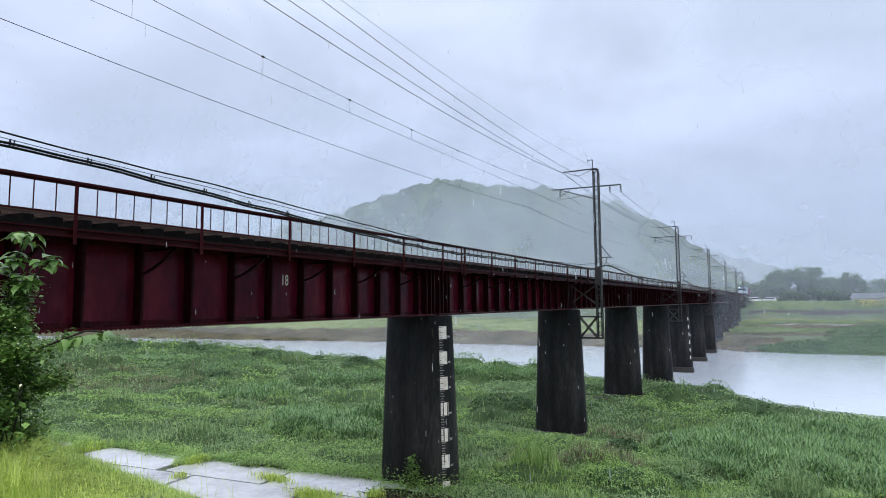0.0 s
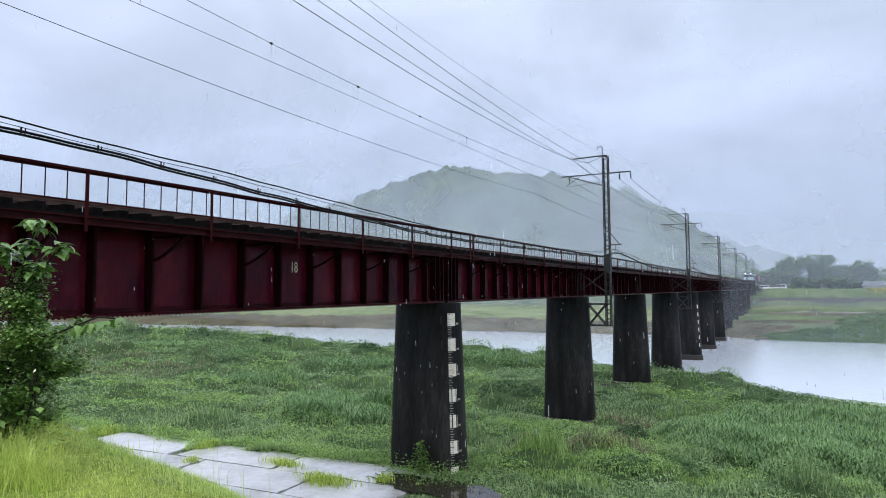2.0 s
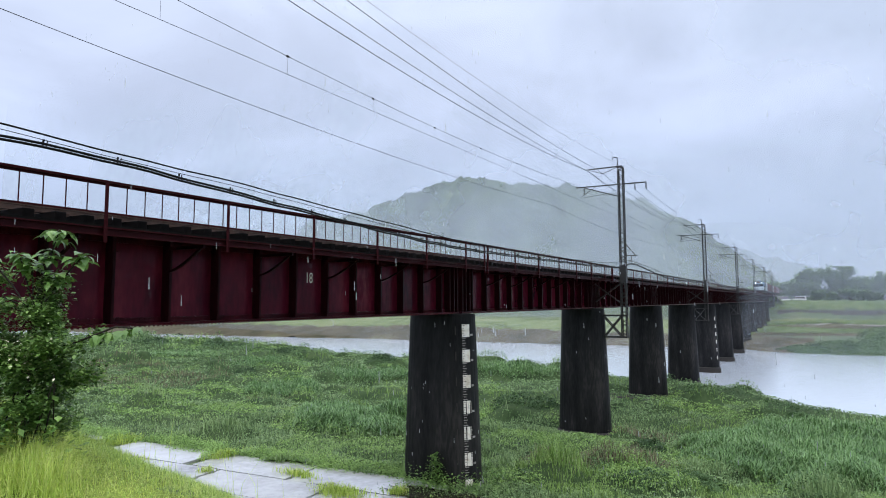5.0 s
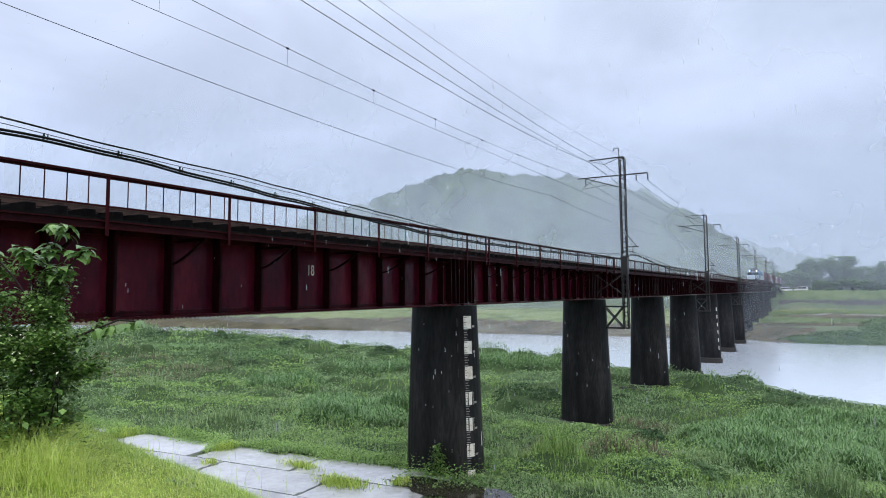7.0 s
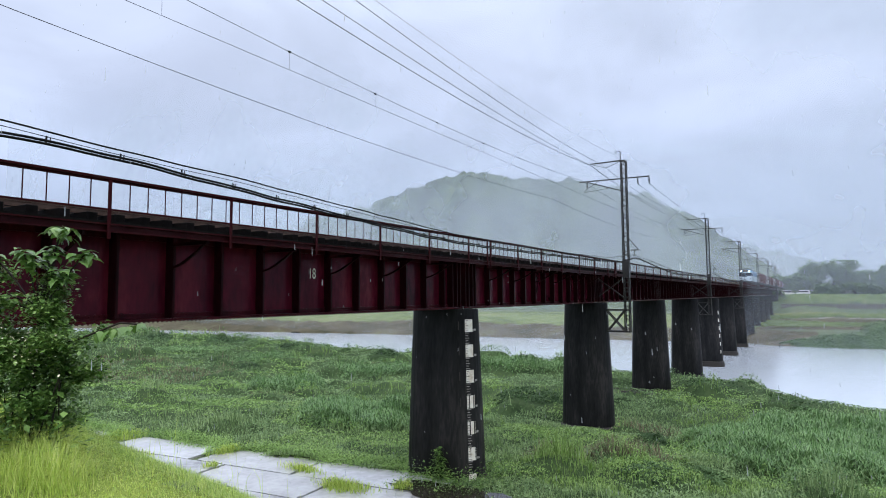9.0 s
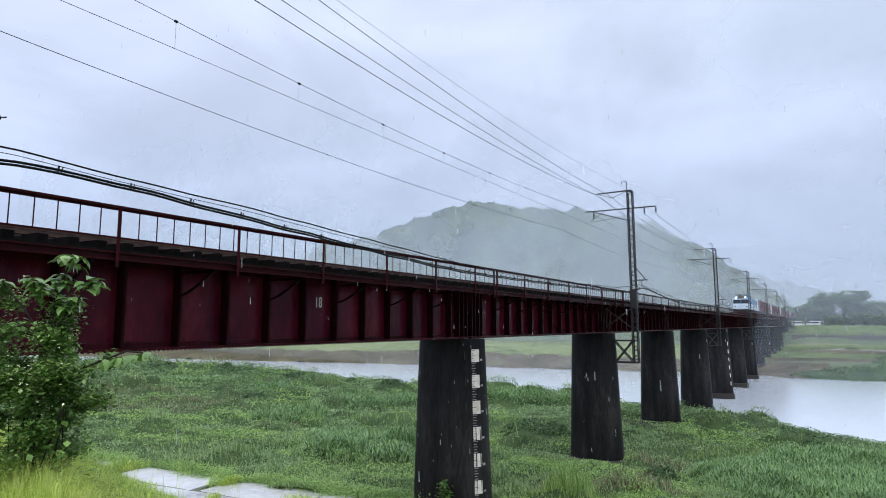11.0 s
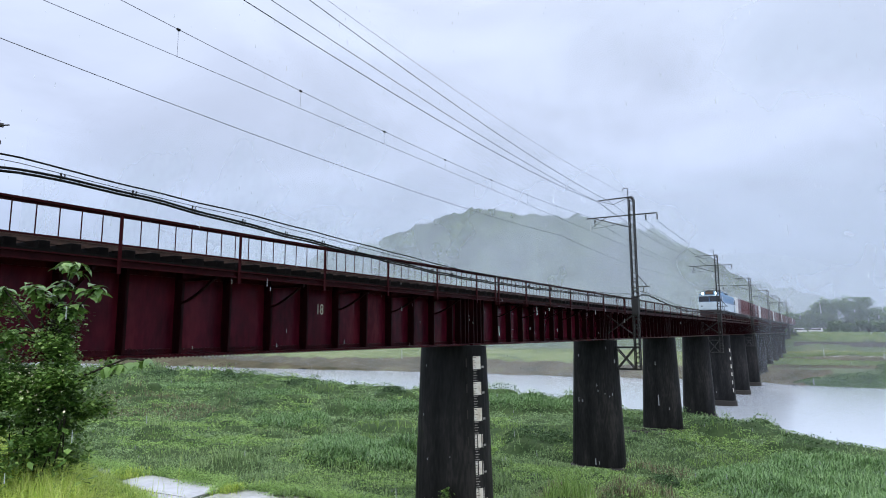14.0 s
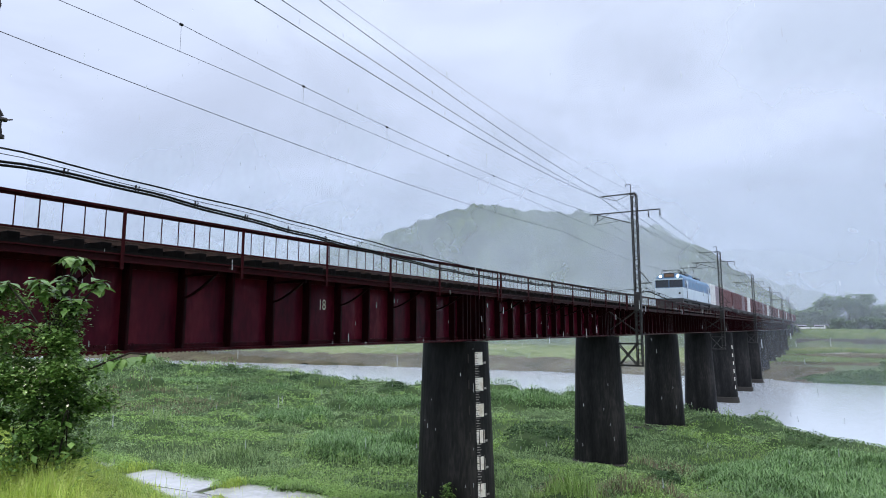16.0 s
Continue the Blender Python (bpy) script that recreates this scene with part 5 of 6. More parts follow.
def bank_bushes():
    """Rounded bushes that stand out of the growth along the near shore and by the piers."""
    spots = [(-19.8, 44.8, 2.2, 1.8), (-17.6, 44.6, 1.6, 1.6), (-48, 49.5, 1.3, 1.2), (-52.5, 72, 2.2, 1.7), (-29.5, 68.5, 2.6, 2.0), (-33.5, 65.5, 2.4, 1.9), (-57, 51, 1.6, 1.1), (-75, 77, 3.4, 1.6), (-88, 80, 3.6, 1.5),
             (-103, 84, 4, 1.7), (-120, 83, 5, 1.7), (-1, 52, 1.2, 0.8), (-9, 61, 1.6, 1.0), (-5.9, 25.6, 1.5, 0.9), (-4.2, 26.9, 1.1, 0.75), (-10.3, 24.3, 0.9, 0.5), (-7.9, 35.4, 0.9, 0.8)]
    for i, (cx, cy, r, h) in enumerate(spots):
        d = math.hypot(cx, cy)
        v, f = clump(cx, cy, r, h, 2600, 0.05 + 0.0019 * d, 100 + i)
        t = thing("bush", pose(0, 0, 0), "dense dark green riverside bush", "bush", "riverside bushes")
        part("foliage", raw_mesh("foliage", v, f, (M_DARKLEAF, M_DARKLEAF, M_THICK)[i % 3]), None, t)
        bm = bmesh.new()
        gz = float(ground_z(cx, cy))
        for a in range(5):
            bar(bm, (cx, cy, gz - 0.2), (cx + 0.45 * r * math.cos(a * 1.3), cy + 0.45 * r * math.sin(a * 1.3), gz + 0.6 * h), 0.025, seg=5)
        part("stem", bm, M_BARK, t)


def pier_weeds():
    """Leafy plants round the foot of the first pier, one climbing its face."""
    c = []
    for i in range(5200):
        a = rng.uniform(0, 2 * math.pi)
        d = 1.35 + abs(rng.normal(0, 0.8))
        x, y = TRACK_X + 0.7 * math.cos(a) + d * math.cos(a), PIER_Y + d * math.sin(a)
        if x < -14.4 and y < 22:
            continue
        c.append((x, y, 0.05 + abs(rng.normal(0, 0.28)) + 0.25 * math.exp(-d)))
    for i in range(900):
        u = rng.random() ** 1.5
        c.append((-12.95 + rng.normal(0, 0.34) * (1.1 - u), 21.2 + rng.normal(0, 0.12), 0.1 + 1.25 * u))
    c = np.array(c)
    v, f = leaf_arrays(c, 0.08 * rng.uniform(0.6, 1.5, len(c)), 9)
    stuff("weeds", v, f, M_LEAF, "leafy weeds round the foot of the bridge pier", "weeds")


def y_over(x, y):
    """How far a place lies past the foot of the levee's slope."""
    return y - crest(x) - 6.0


def levee_grass():
    gx, gy = np.meshgrid(np.arange(-18, 3.0, 0.25), np.arange(-0.5, 9.5, 0.25))
    i = (np.arange(gx.shape[0] - 1)[:, None] * gx.shape[1] + np.arange(gx.shape[1] - 1)).ravel()
    low = ground_z(gx, gy) + 0.02 - 0.3 * smooth(0.5, 1.5, y_over(gx, gy))
    stuff("turf", np.stack([gx, gy, low], -1).reshape(-1, 3), np.stack([i, i + 1, i + gx.shape[1] + 1, i + gx.shape[1]], -1), M_LEVEE, "mossy yellow-green turf on the levee shoulder", "turf")
    n = 460000
    x = rng.uniform(-17, -0.2, n)
    y = crest(x) + rng.uniform(-2.6, 5.5, n)
    d = np.hypot(x, y)
    bare = (ell(x, y, -5.6, 2.35, 0.9, 0.3, 0.2) < 1)
    k = (d > 2.6) & (y > 0.3) & (rng.random(n) < np.clip(14 / d ** 1.2, 0, 1)) & ~(bare & (rng.random(n) < 0.85)) & ~((d < 4.2) & (x > -2.8))
    x, y, d = x[k], y[k], d[k]
    n = len(x)
    tall = smooth(-0.5, 1.2, y - crest(x)) * (0.75 + 0.45 * smooth(-5.0, -6.5, x)) * (0.75 + 0.25 * wobble(x, y, 0.7, 3))
    h = (0.075 + 0.115 * tall * (0.35 + 0.65 * smooth(-6.3, -7.2, x)) + 0.045 * wobble(x, y, 0.5, 6) + 0.36 * smooth(1.7, 0.2, ell(x, y, -6.3, 2.85, 1.4, 0.55, -0.35)) * (0.8 + 0.4 * wobble(x, y, 0.35, 16))) * rng.uniform(0.5, 1.45, n)
    back = smooth(-0.9, 0.7, y - crest(x)) * (0.9 - 0.25 * wobble(x, y, 0.6, 17)) > rng.random(n)
    lean, az = h * rng.uniform(0.2, 1.3, n), rng.uniform(0, 2 * np.pi, n)
    for m, mat, lab in ((~back, M_GRASS_LIGHT, "bright yellow-green grass on the levee shoulder"), (back, M_GRASS_TALL, "taller green grass on the levee slope")):
        v, f = blade_arrays(x[m], y[m], ground_z(x[m], y[m]) - 0.02, np.maximum(h[m], 0.05), 0.0022 + 0.00026 * d[m], lean[m], az[m], 0.45)
        stuff("grass", v, f, mat, lab, "grass")
    # tall seeding stalks
    m = 170
    x = rng.uniform(-12, -3.0, m)
    y = crest(x) + rng.uniform(0.0, 1.6, m)
    h = rng.uniform(0.25, 0.62, m)
    v, f = blade_arrays(x, y, ground_z(x, y), h, np.full(m, 0.0035), h * rng.uniform(0.1, 0.6, m), rng.uniform(0, 2 * np.pi, m), 0.5)
    stuff("grass_stalks", v, f, M_GRASS_LIGHT, "thin pale seeding grass stalks on the levee", "grass")


def far_cover(name, mat, lab, x0, x1, y_of, depth, height, step, seed, leaves, leaf=0.3, cat="meadow"):
    """A strip of low growth on the far bank: a lumpy mat with leaves over it, its edges ragged. y_of gives the strip's near edge."""
    r = np.random.default_rng(seed)
    gx, gd = np.meshgrid(np.arange(x0, x1, step), np.arange(0, depth + step, step))
    gy = y_of(gx) + gd
    edge = np.minimum(gd, depth - gd) + 1.2 * wobble(gx, gy, 3.0, seed) + 0.8 * wobble(gx, gy, 1.2, seed + 1)
    end = np.minimum(gx - x0, x1 - gx) + 2.0 * wobble(gx, gy, 2.5, seed + 2)
    lump = 0.62 + 0.26 * wobble(gx, gy, 1.7, seed + 3) + 0.2 * wobble(gx, gy, 0.8, seed + 4) + 0.14 * r.uniform(-1, 1, gx.shape)
    top = height * np.clip(lump, 0.1, 1.3) * smooth(-0.6, 1.6, np.minimum(edge, end))
    z = ground_z(gx, gy) + top - 0.06
    v = np.stack([gx, gy, z], -1)
    keep = np.minimum(edge, end) > -0.8
    q = keep[:-1, :-1] & keep[1:, :-1] & keep[:-1, 1:] & keep[1:, 1:]
    iy, ix = np.nonzero(q)
    nx = gx.shape[1]
    i = iy * nx + ix
    stuff(name, v.reshape(-1, 3), np.stack([i, i + 1, i + nx + 1, i + nx], -1), mat, lab, cat)
    j = r.choice(i, leaves)
    c = v.reshape(-1, 3)[j] + np.stack([r.uniform(0, step, leaves), r.uniform(0, step, leaves), r.uniform(-0.05, 0.16, leaves)], -1)
    v, f = facing_leaves(c, np.tile((0.0, -0.35, 0.93), (leaves, 1)), r.uniform(0.5, 1.4, leaves) * leaf, seed + 9, 0.3)
    stuff(name, v, f, mat, lab, cat)


def far_growth():
    shore = shore_far
    far_cover("meadow", M_MEADOW, "bright green meadow behind the far bank", -230, -11, lambda x: shore(x) + 13, 60, 0.55, 1.1, 71, 16000)
    far_cover("scrub", M_SCRUB, "brown dry scrub along the far river bank", -230, 1, lambda x: shore(x) + 0.5, 15, 1.0, 0.7, 73, 24000, 0.26, "scrub")
    far_cover("scrub", M_SCRUB, "brown dry scrub on the far flats", -12, 16, lambda x: 160 + 0 * x, 9, 0.6, 0.7, 75, 4000, 0.26, "scrub")
    far_cover("meadow", M_FLATS, "green meadow growth behind the far bank", -14, 90, lambda x: 166 + 0.02 * x, 34, 0.6, 0.9, 77, 9000)
    far_cover("scrub", M_SCRUB, "dark brown scrub on the far flats", -12, 90, lambda x: 203 + 2 * wobble(x, x * 0, 9, 3), 8, 0.8, 0.8, 79, 4000, 0.3, "scrub")
    far_cover("drift", M_DRIFT, "pale drift and gravel on the far flats", -14, 60, lambda x: 211 + 1.5 * wobble(x, x * 0, 7, 5), 4, 0.35, 0.7, 81, 1500, 0.3, "gravel")
    far_cover("meadow", M_FLATS, "low green growth behind the far flats", -14, 90, lambda x: 216 + 0 * x, 12, 0.8, 0.8, 83, 5000)
    far_cover("meadow", M_BRIGHT_FAR, "pale yellow-green growth below the far levee", -14, 90, lambda x: 229 - 0.03 * x, 10, 0.6, 0.8, 85, 4000)
    far_cover("meadow", M_FLATS, "green growth on top of the far levee", -12, 95, lambda x: 244.5 - 0.03 * x, 14, 0.7, 0.9, 87, 6000)
    # low green thickets on the far bank
    spots = [(-1.5, 141.5, 4.5, 1.3), (4, 142, 7, 1.8), (12, 143, 8, 2.3), (20, 144, 9, 2.7), (30, 146, 10, 2.8), (41, 146, 10, 2.6), (54, 147, 11, 2.6), (68, 148, 11, 2.4), (16, 156, 8, 2.2), (31, 158, 9, 2.4), (46, 158, 9, 2.2), (26, 168, 9, 1.7), (46, 170, 10, 1.8)]
    for i, (cx, cy, r, h) in enumerate(spots):
        v, f = clump(cx, cy, r, h, 7000, 0.22, 600 + i, 0.6)
        t = thing("thicket", pose(0, 0, 0), "low rounded green thicket on the far river bank", "thicket", "far bank thickets")
        tagged(part("foliage", raw_mesh("foliage", v, f, M_THICK), None, t), kind="stuff")
    n = 6000
    x = rng.uniform(22, 90, n)
    y = 249 - 0.03 * x + rng.uniform(-3, 4, n)
    h = rng.uniform(0.5, 1.1, n)
    v, f = blade_arrays(x, y, ground_z(x, y) - 0.05, h, rng.uniform(0.15, 0.3, n), h * 0.5, rng.uniform(0, 6.28, n))
    stuff("flowers", v, f, M_YELLOW, "yellow flowering weeds along the far levee", "flowers")


undergrowth()
leaf_cover()
grass_cover()
bank_bushes()
pier_weeds()
levee_grass()
far_growth()


# ---- roadside shrub beside the bridge ----
def big_leaf_mesh():
    """A broad three-lobed leaf, folded along the rib and drooping, 1 long."""
    half = [(0.0, 0.0), (0.10, 0.20), (0.36, 0.42), (0.42, 0.30), (0.62, 0.26), (0.80, 0.14), (1.0, 0.0)]
    bm = bmesh.new()

    def z(x, y):
        return 0.10 * math.sin(x * 2.2) - 0.30 * x * x + 0.22 * abs(y) - 0.35 * y * y

    rib = [bm.verts.new((x, 0, z(x, 0))) for x, _ in half]
    for s in (1, -1):
        edge = [rib[0]] + [bm.verts.new((x, s * y, z(x, y))) for x, y in half[1:-1]] + [rib[-1]]
        for i in range(len(half) - 1):
            q = [rib[i], edge[i], edge[i + 1], rib[i + 1]]
            q = [p for j, p in enumerate(q) if p not in q[:j]]
            if len(q) > 2:
                bm.faces.new(q)
    return mesh_of(bm, "leaf", M_BIGLEAF, True)


def build_shrub():
    t = thing("shrub", pose(-6.53, 3.17, 5.7), "leafy green shrub with broad leaves and cream blossoms beside the levee", "shrub")
    off = Vector((-6.53, 3.17, 5.7))
    leaf = big_leaf_mesh()
    r = random.Random(5)

    def twig(pts, rad):
        bm = bmesh.new()
        for a, b in zip(pts, pts[1:]):
            bar(bm, Vector(a) - off, Vector(b) - off, rad, seg=6)
        part("branch", bm, M_BARK, t)

    tops = [(-6.25, 3.22, 7.98, 9), (-6.57, 3.05, 7.76, 8), (-6.33, 3.2, 7.80, 10), (-6.07, 3.35, 7.74, 7), (-6.27, 3.24, 7.58, 11), (-6.73, 2.99, 7.37, 6), (-6.45, 3.1, 7.66, 7), (-6.85, 2.95, 7.3, 6), (-6.95, 2.95, 7.75, 6)]
    twig([(-6.53, 3.17, 5.7), (-6.50, 3.15, 6.6), (-6.44, 3.16, 7.3), (-6.30, 3.2, 7.75)], 0.022)
    for x, y, z, n in tops:
        twig([(-6.46, 3.15, 7.15), ((x - 6.46) / 2, (y + 3.15) / 2, (z + 7.2) / 2), (x, y, z - 0.02)], 0.008)
        n = int(n * 3.4)
        for k in range(n):
            o = part("leaf", leaf, None, t)
            s = r.uniform(0.075, 0.14)
            o.matrix_basis = Matrix.Translation(Vector((x + r.gauss(0, 0.035), y + r.gauss(0, 0.035), z + r.uniform(-0.08, 0.03))) - off) @ pose(0, 0, 0, r.uniform(-18, 18), r.uniform(-5, 50), 360 * k / n + r.uniform(-20, 20)) @ Matrix.Translation((0.03, 0, 0)) @ Matrix.Diagonal((s, s, s, 1))
    twig([(-6.45, 3.2, 6.8), (-6.1, 3.38, 6.92), (-5.8, 3.57, 7.06), (-5.62, 3.68, 7.04)], 0.010)
    for k in range(16):
        u = 0.25 + 0.75 * k / 15
        p = Vector((-6.1, 3.38, 6.95)).lerp(Vector((-5.60, 3.69, 7.05)), u)
        if 0.3 < u < 0.45:
            continue
        o = part("leaf", leaf, None, t)
        s = r.uniform(0.09, 0.14)
        o.matrix_basis = Matrix.Translation(p - off) @ pose(0, 0, 0, r.uniform(-30, 30), r.uniform(20, 75), r.uniform(0, 360)) @ Matrix.Diagonal((s, s, s, 1))
    # dense small leaves
    g = np.random.default_rng(77)
    blobs = [((-6.78, 3.05, 6.74), (0.60, 0.45, 0.36), 4600), ((-6.33, 3.24, 6.76), (0.34, 0.3, 0.28), 2300), ((-6.62, 3.15, 6.36), (0.52, 0.40, 0.24), 1700), ((-6.36, 3.2, 7.33), (0.15, 0.15, 0.26), 420), ((-7.2, 2.9, 6.8), (0.5, 0.5, 0.45), 1700), ((-6.9, 2.98, 7.25), (0.2, 0.2, 0.25), 500), ((-6.75, 3.08, 6.2), (0.45, 0.35, 0.26), 1300), ((-6.42, 3.18, 7.1), (0.22, 0.2, 0.2), 500)]
    cs = []
    for m, size, n in blobs:
        for k in range(max(3, n // 110)):
            at = np.array(m) + g.normal(0, 0.54, 3) * np.array(size)
            cs.append(at + g.normal(0, 1, (int(n * g.uniform(0.6, 1.8) / max(3, n // 110) * 1.9), 3)) * g.uniform(0.045, 0.10) * np.array((1, 1, 0.75)))
    c = np.concatenate(cs)
    c = c[c[:, 2] > 5.75]
    v, f = leaf_arrays(c - np.array(off), g.uniform(0.022, 0.06, len(c)), 78)
    tagged(part("foliage", raw_mesh("foliage", v, f, M_LEAF), None, t), kind="stuff")
    c = np.array((-6.48, 3.12, 6.12)) + g.normal(0, 0.5, (420, 3)) * np.array((0.55, 0.3, 0.28))
    v, f = leaf_arrays(c - np.array(off), g.uniform(0.06, 0.11, len(c)), 81)
    tagged(part("low_foliage", raw_mesh("low_foliage", v, f, M_LEAF), None, t), kind="stuff")
    c = np.concatenate([np.array(m) + g.normal(0, 0.5, (n, 3)) * np.array(s) for m, s, n in (((-6.6, 3.12, 6.85), (0.55, 0.35, 0.32), 260), ((-6.35, 3.25, 6.8), (0.25, 0.25, 0.25), 120))])
    v, f = leaf_arrays(c + np.array((0.05, -0.12, 0.0)) - np.array(off), g.uniform(0.02, 0.04, len(c)), 79)
    tagged(part("blossoms", raw_mesh("blossoms", v, f, M_BLOSSOM), None, t), kind="stuff")
    for k in range(16):
        a = Vector((-6.5 + r.uniform(-0.4, 0.3), 3.2 + r.uniform(-0.15, 0.1), 6.0))
        twig([a, a + Vector((r.uniform(-0.1, 0.25), r.uniform(-0.1, 0.15), r.uniform(0.4, 0.9)))], 0.006)


build_shrub()


# ---- far trees ----
def far_tree(x, y, h, spread, seed):
    r = np.random.default_rng(seed)
    gz = float(ground_z(x, y)) if y < 290 else 3.0
    t = thing("tree", pose(x, y, gz - 0.3), "broad dark green tree in thin mist behind the far levee", "tree", "far trees")
    bm = bmesh.new()
    bar(bm, (0, 0, 0), (0.2, 0, h * 0.45), 0.03 * h, seg=8)
    tips = []
    for k in range(9):
        a, u = r.uniform(0, 6.28), r.uniform(0.2, 0.92)
        tip = (spread * 0.75 * math.cos(a) * (1.15 - 0.5 * u), spread * 0.75 * math.sin(a) * (1.15 - 0.5 * u), h * u)
        bar(bm, (0.1, 0, h * 0.3 * r.uniform(0.5, 1.3)), tip, 0.12, seg=5)
        tips.append(tip)
    part("trunk", bm, M_BARK, t)
    tips.append((0, 0, h * 0.8))
    cs = []
    for tx, ty, tz in tips:
        for q in range(5):
            cc = np.array([tx, ty, tz]) + r.normal(0, 1, 3) * np.array([spread * 0.26, spread * 0.26, h * 0.07])
            cs.append(cc + r.normal(0, 1, (120, 3)) * np.array([spread * 0.15, spread * 0.15, h * 0.05]))
    c = np.concatenate(cs)
    c[:, 2] = np.clip(c[:, 2], h * 0.08, h * 1.02)
    v, f = leaf_arrays(c, r.uniform(0.55, 1.15, len(c)), seed + 1)
    part("crown", raw_mesh("crown", v, f, M_TREE), None, t)


for i, (x, y, h, s) in enumerate([(-16, 325, 11, 5), (-10, 330, 13, 5), (-5, 328, 15, 5), (-1.5, 330, 18, 5), (3, 335, 20, 5.5), (7.5, 330, 21, 5.5), (12, 333, 19, 5.5), (17, 330, 16, 6), (22, 334, 15.5, 5.5), (28, 332, 16.5, 4.5), (32, 330, 14.5, 5.5),
                                  (38, 333, 13.5, 6), (44, 331, 13.5, 6), (51, 333, 13, 6), (60, 330, 13, 6), (69, 332, 14, 6), (78, 331, 13, 6)]):
    far_tree(x, y, h, s, 300 + i)
for i in range(12):
    far_tree(-22 + 9.5 * i, 352 + 5 * math.sin(i * 2), 12 + 2 * math.sin(i * 1.7), 7, 500 + i)
for i, (x, y, h, s) in enumerate([(2.5, 275, 5.5, 2.4), (6, 276, 5.0, 2.2), (13, 276, 6.5, 3.6), (17.5, 277, 6, 2.8), (22, 276, 4, 2.0)]):
    far_tree(x, y, h, s, 400 + i)

# ---- concrete apron ----
def build_apron():
    t = thing("concrete_apron", pose(0, 0, 0), "wet cracked concrete slabs with grass in the joints", "concrete apron")
    r = random.Random(9)
    turn = pose(-14.6, 21.5, 0, 0, 0, 5.0) @ pose(14.6, -21.5, 0)
    rows = [((19.25, 21.5), (-37.4, -32.2), (-30.3, -24.7), (-24.2, -18.9), (-18.85, -12.4)), ((16.9, 19.2), (-33.5, -27.9), (-27.85, -22.4), (-22.35, -16.6), (-16.55, -12.4)),
            ((14.5, 16.85), (-31.0, -25.2), (-25.15, -19.4), (-19.35, -12.4))]
    for (y0, y1), *slabs in rows:
        for x0, x1 in slabs:
            bm = bmesh.new()
            tilt = r.uniform(-0.012, 0.02)
            n = 10
            low, high = [], []
            for k in range(4 * n):
                e, u = divmod(k, n)
                u /= n
                px, py = ((x0 + (x1 - x0) * u, y0), (x1, y0 + (y1 - y0) * u), (x1 - (x1 - x0) * u, y1), (x0, y1 - (y1 - y0) * u))[e]
                chip = r.uniform(0.0, 0.035) if r.random() < 0.85 else r.uniform(0.04, 0.16)
                cx, cy = (x0 + x1) / 2, (y0 + y1) / 2
                px -= math.copysign(chip, px - cx) * (e % 2)
                py -= math.copysign(chip, py - cy) * (1 - e % 2)
                q = turn @ Vector((px, py, 0.10 + tilt * (px - cx) / 2.5))
                high.append(bm.verts.new(q))
                low.append(bm.verts.new((q.x, q.y, -0.3)))
            bm.faces.new(high)
            for k in range(4 * n):
                bm.faces.new((low[k], low[(k + 1) % (4 * n)], high[(k + 1) % (4 * n)], high[k]))
            part("slab", bm, M_CONC, t)
    # grass that grows out of the joints
    c = []
    for cx, cy, rx, ry, n in ((-24.0, 20.2, 0.5, 0.8, 600), (-18.6, 19.6, 0.9, 0.3, 320), (-15.6, 18.6, 1.1, 0.5, 900), (-31.2, 19.6, 1.0, 0.9, 900), (-13.7, 19.7, 0.3, 0.4, 250), (-22.4, 18.0, 0.3, 0.3, 120), (-27.5, 17.9, 2.0, 0.10, 120)):
        for i in range(n):
            c.append((cx + rng.normal(0, 0.5) * rx, cy + rng.normal(0, 0.5) * ry))
    c = np.array(c)
    n = len(c)
    h = rng.uniform(0.08, 0.42, n)
    v, f = blade_arrays(c[:, 0], c[:, 1], np.full(n, 0.06), h, np.full(n, 0.025), h * 0.5, rng.uniform(0, 6.28, n))
    stuff("grass", v, f, M_GRASS_LIGHT, "grass tufts growing in the joints of concrete slabs", "grass")
    # creeping weeds over the ragged river edge of the slabs
    m = 26000
    x = rng.uniform(-38, -12.2, m)
    edge = 21.55 + 0.087 * (x + 14.6) - 1.5 * np.exp(-((x + 24.2) / 0.7) ** 2) - 1.6 * np.exp(-((x + 31.3) / 0.8) ** 2)
    y = edge - np.abs(rng.normal(0, 0.22, m)) * (1 + 1.2 * np.clip(wobble(x, x * 0, 0.9, 61), -0.8, 1)) + rng.uniform(0, 1.3, m)
    c = np.stack([x, y, 0.10 + np.abs(rng.normal(0, 0.16, m)) * np.clip(y - edge + 0.6, 0.25, 1)], -1)
    v, f = leaf_arrays(c, rng.uniform(0.04, 0.11, m), 93)
    stuff("weeds", v, f, M_FRESHLEAF, "creeping weeds along the ragged edge of concrete slabs", "weeds")
    m = 60
    c = np.stack([-15.2 + rng.normal(0, 0.5, m), 18.5 + rng.normal(0, 0.25, m), rng.uniform(0.2, 0.42, m)], -1)
    v, f = leaf_arrays(c, rng.uniform(0.03, 0.06, m), 91)
    stuff("flowers", v, f, M_YELLOW, "small yellow flowers beside the concrete slabs", "flowers")
    # shallow puddle beside the first pier
    n = 28
    v = [(-11.6, 20.0, 0.13)] + [(-11.6 + (2.6 + 0.4 * math.sin(3 * k)) * math.cos(6.2832 * k / n), 20.0 + (0.95 + 0.2 * math.sin(2 * k)) * math.sin(6.2832 * k / n), 0.13) for k in range(n)]
    tagged(new("water_puddle", raw_mesh("water_puddle", v, [(0, 1 + k, 1 + (k + 1) % n) for k in range(n)], M_PUDDLE)), "dark shallow puddle by the pier", "puddle", kind="structure")


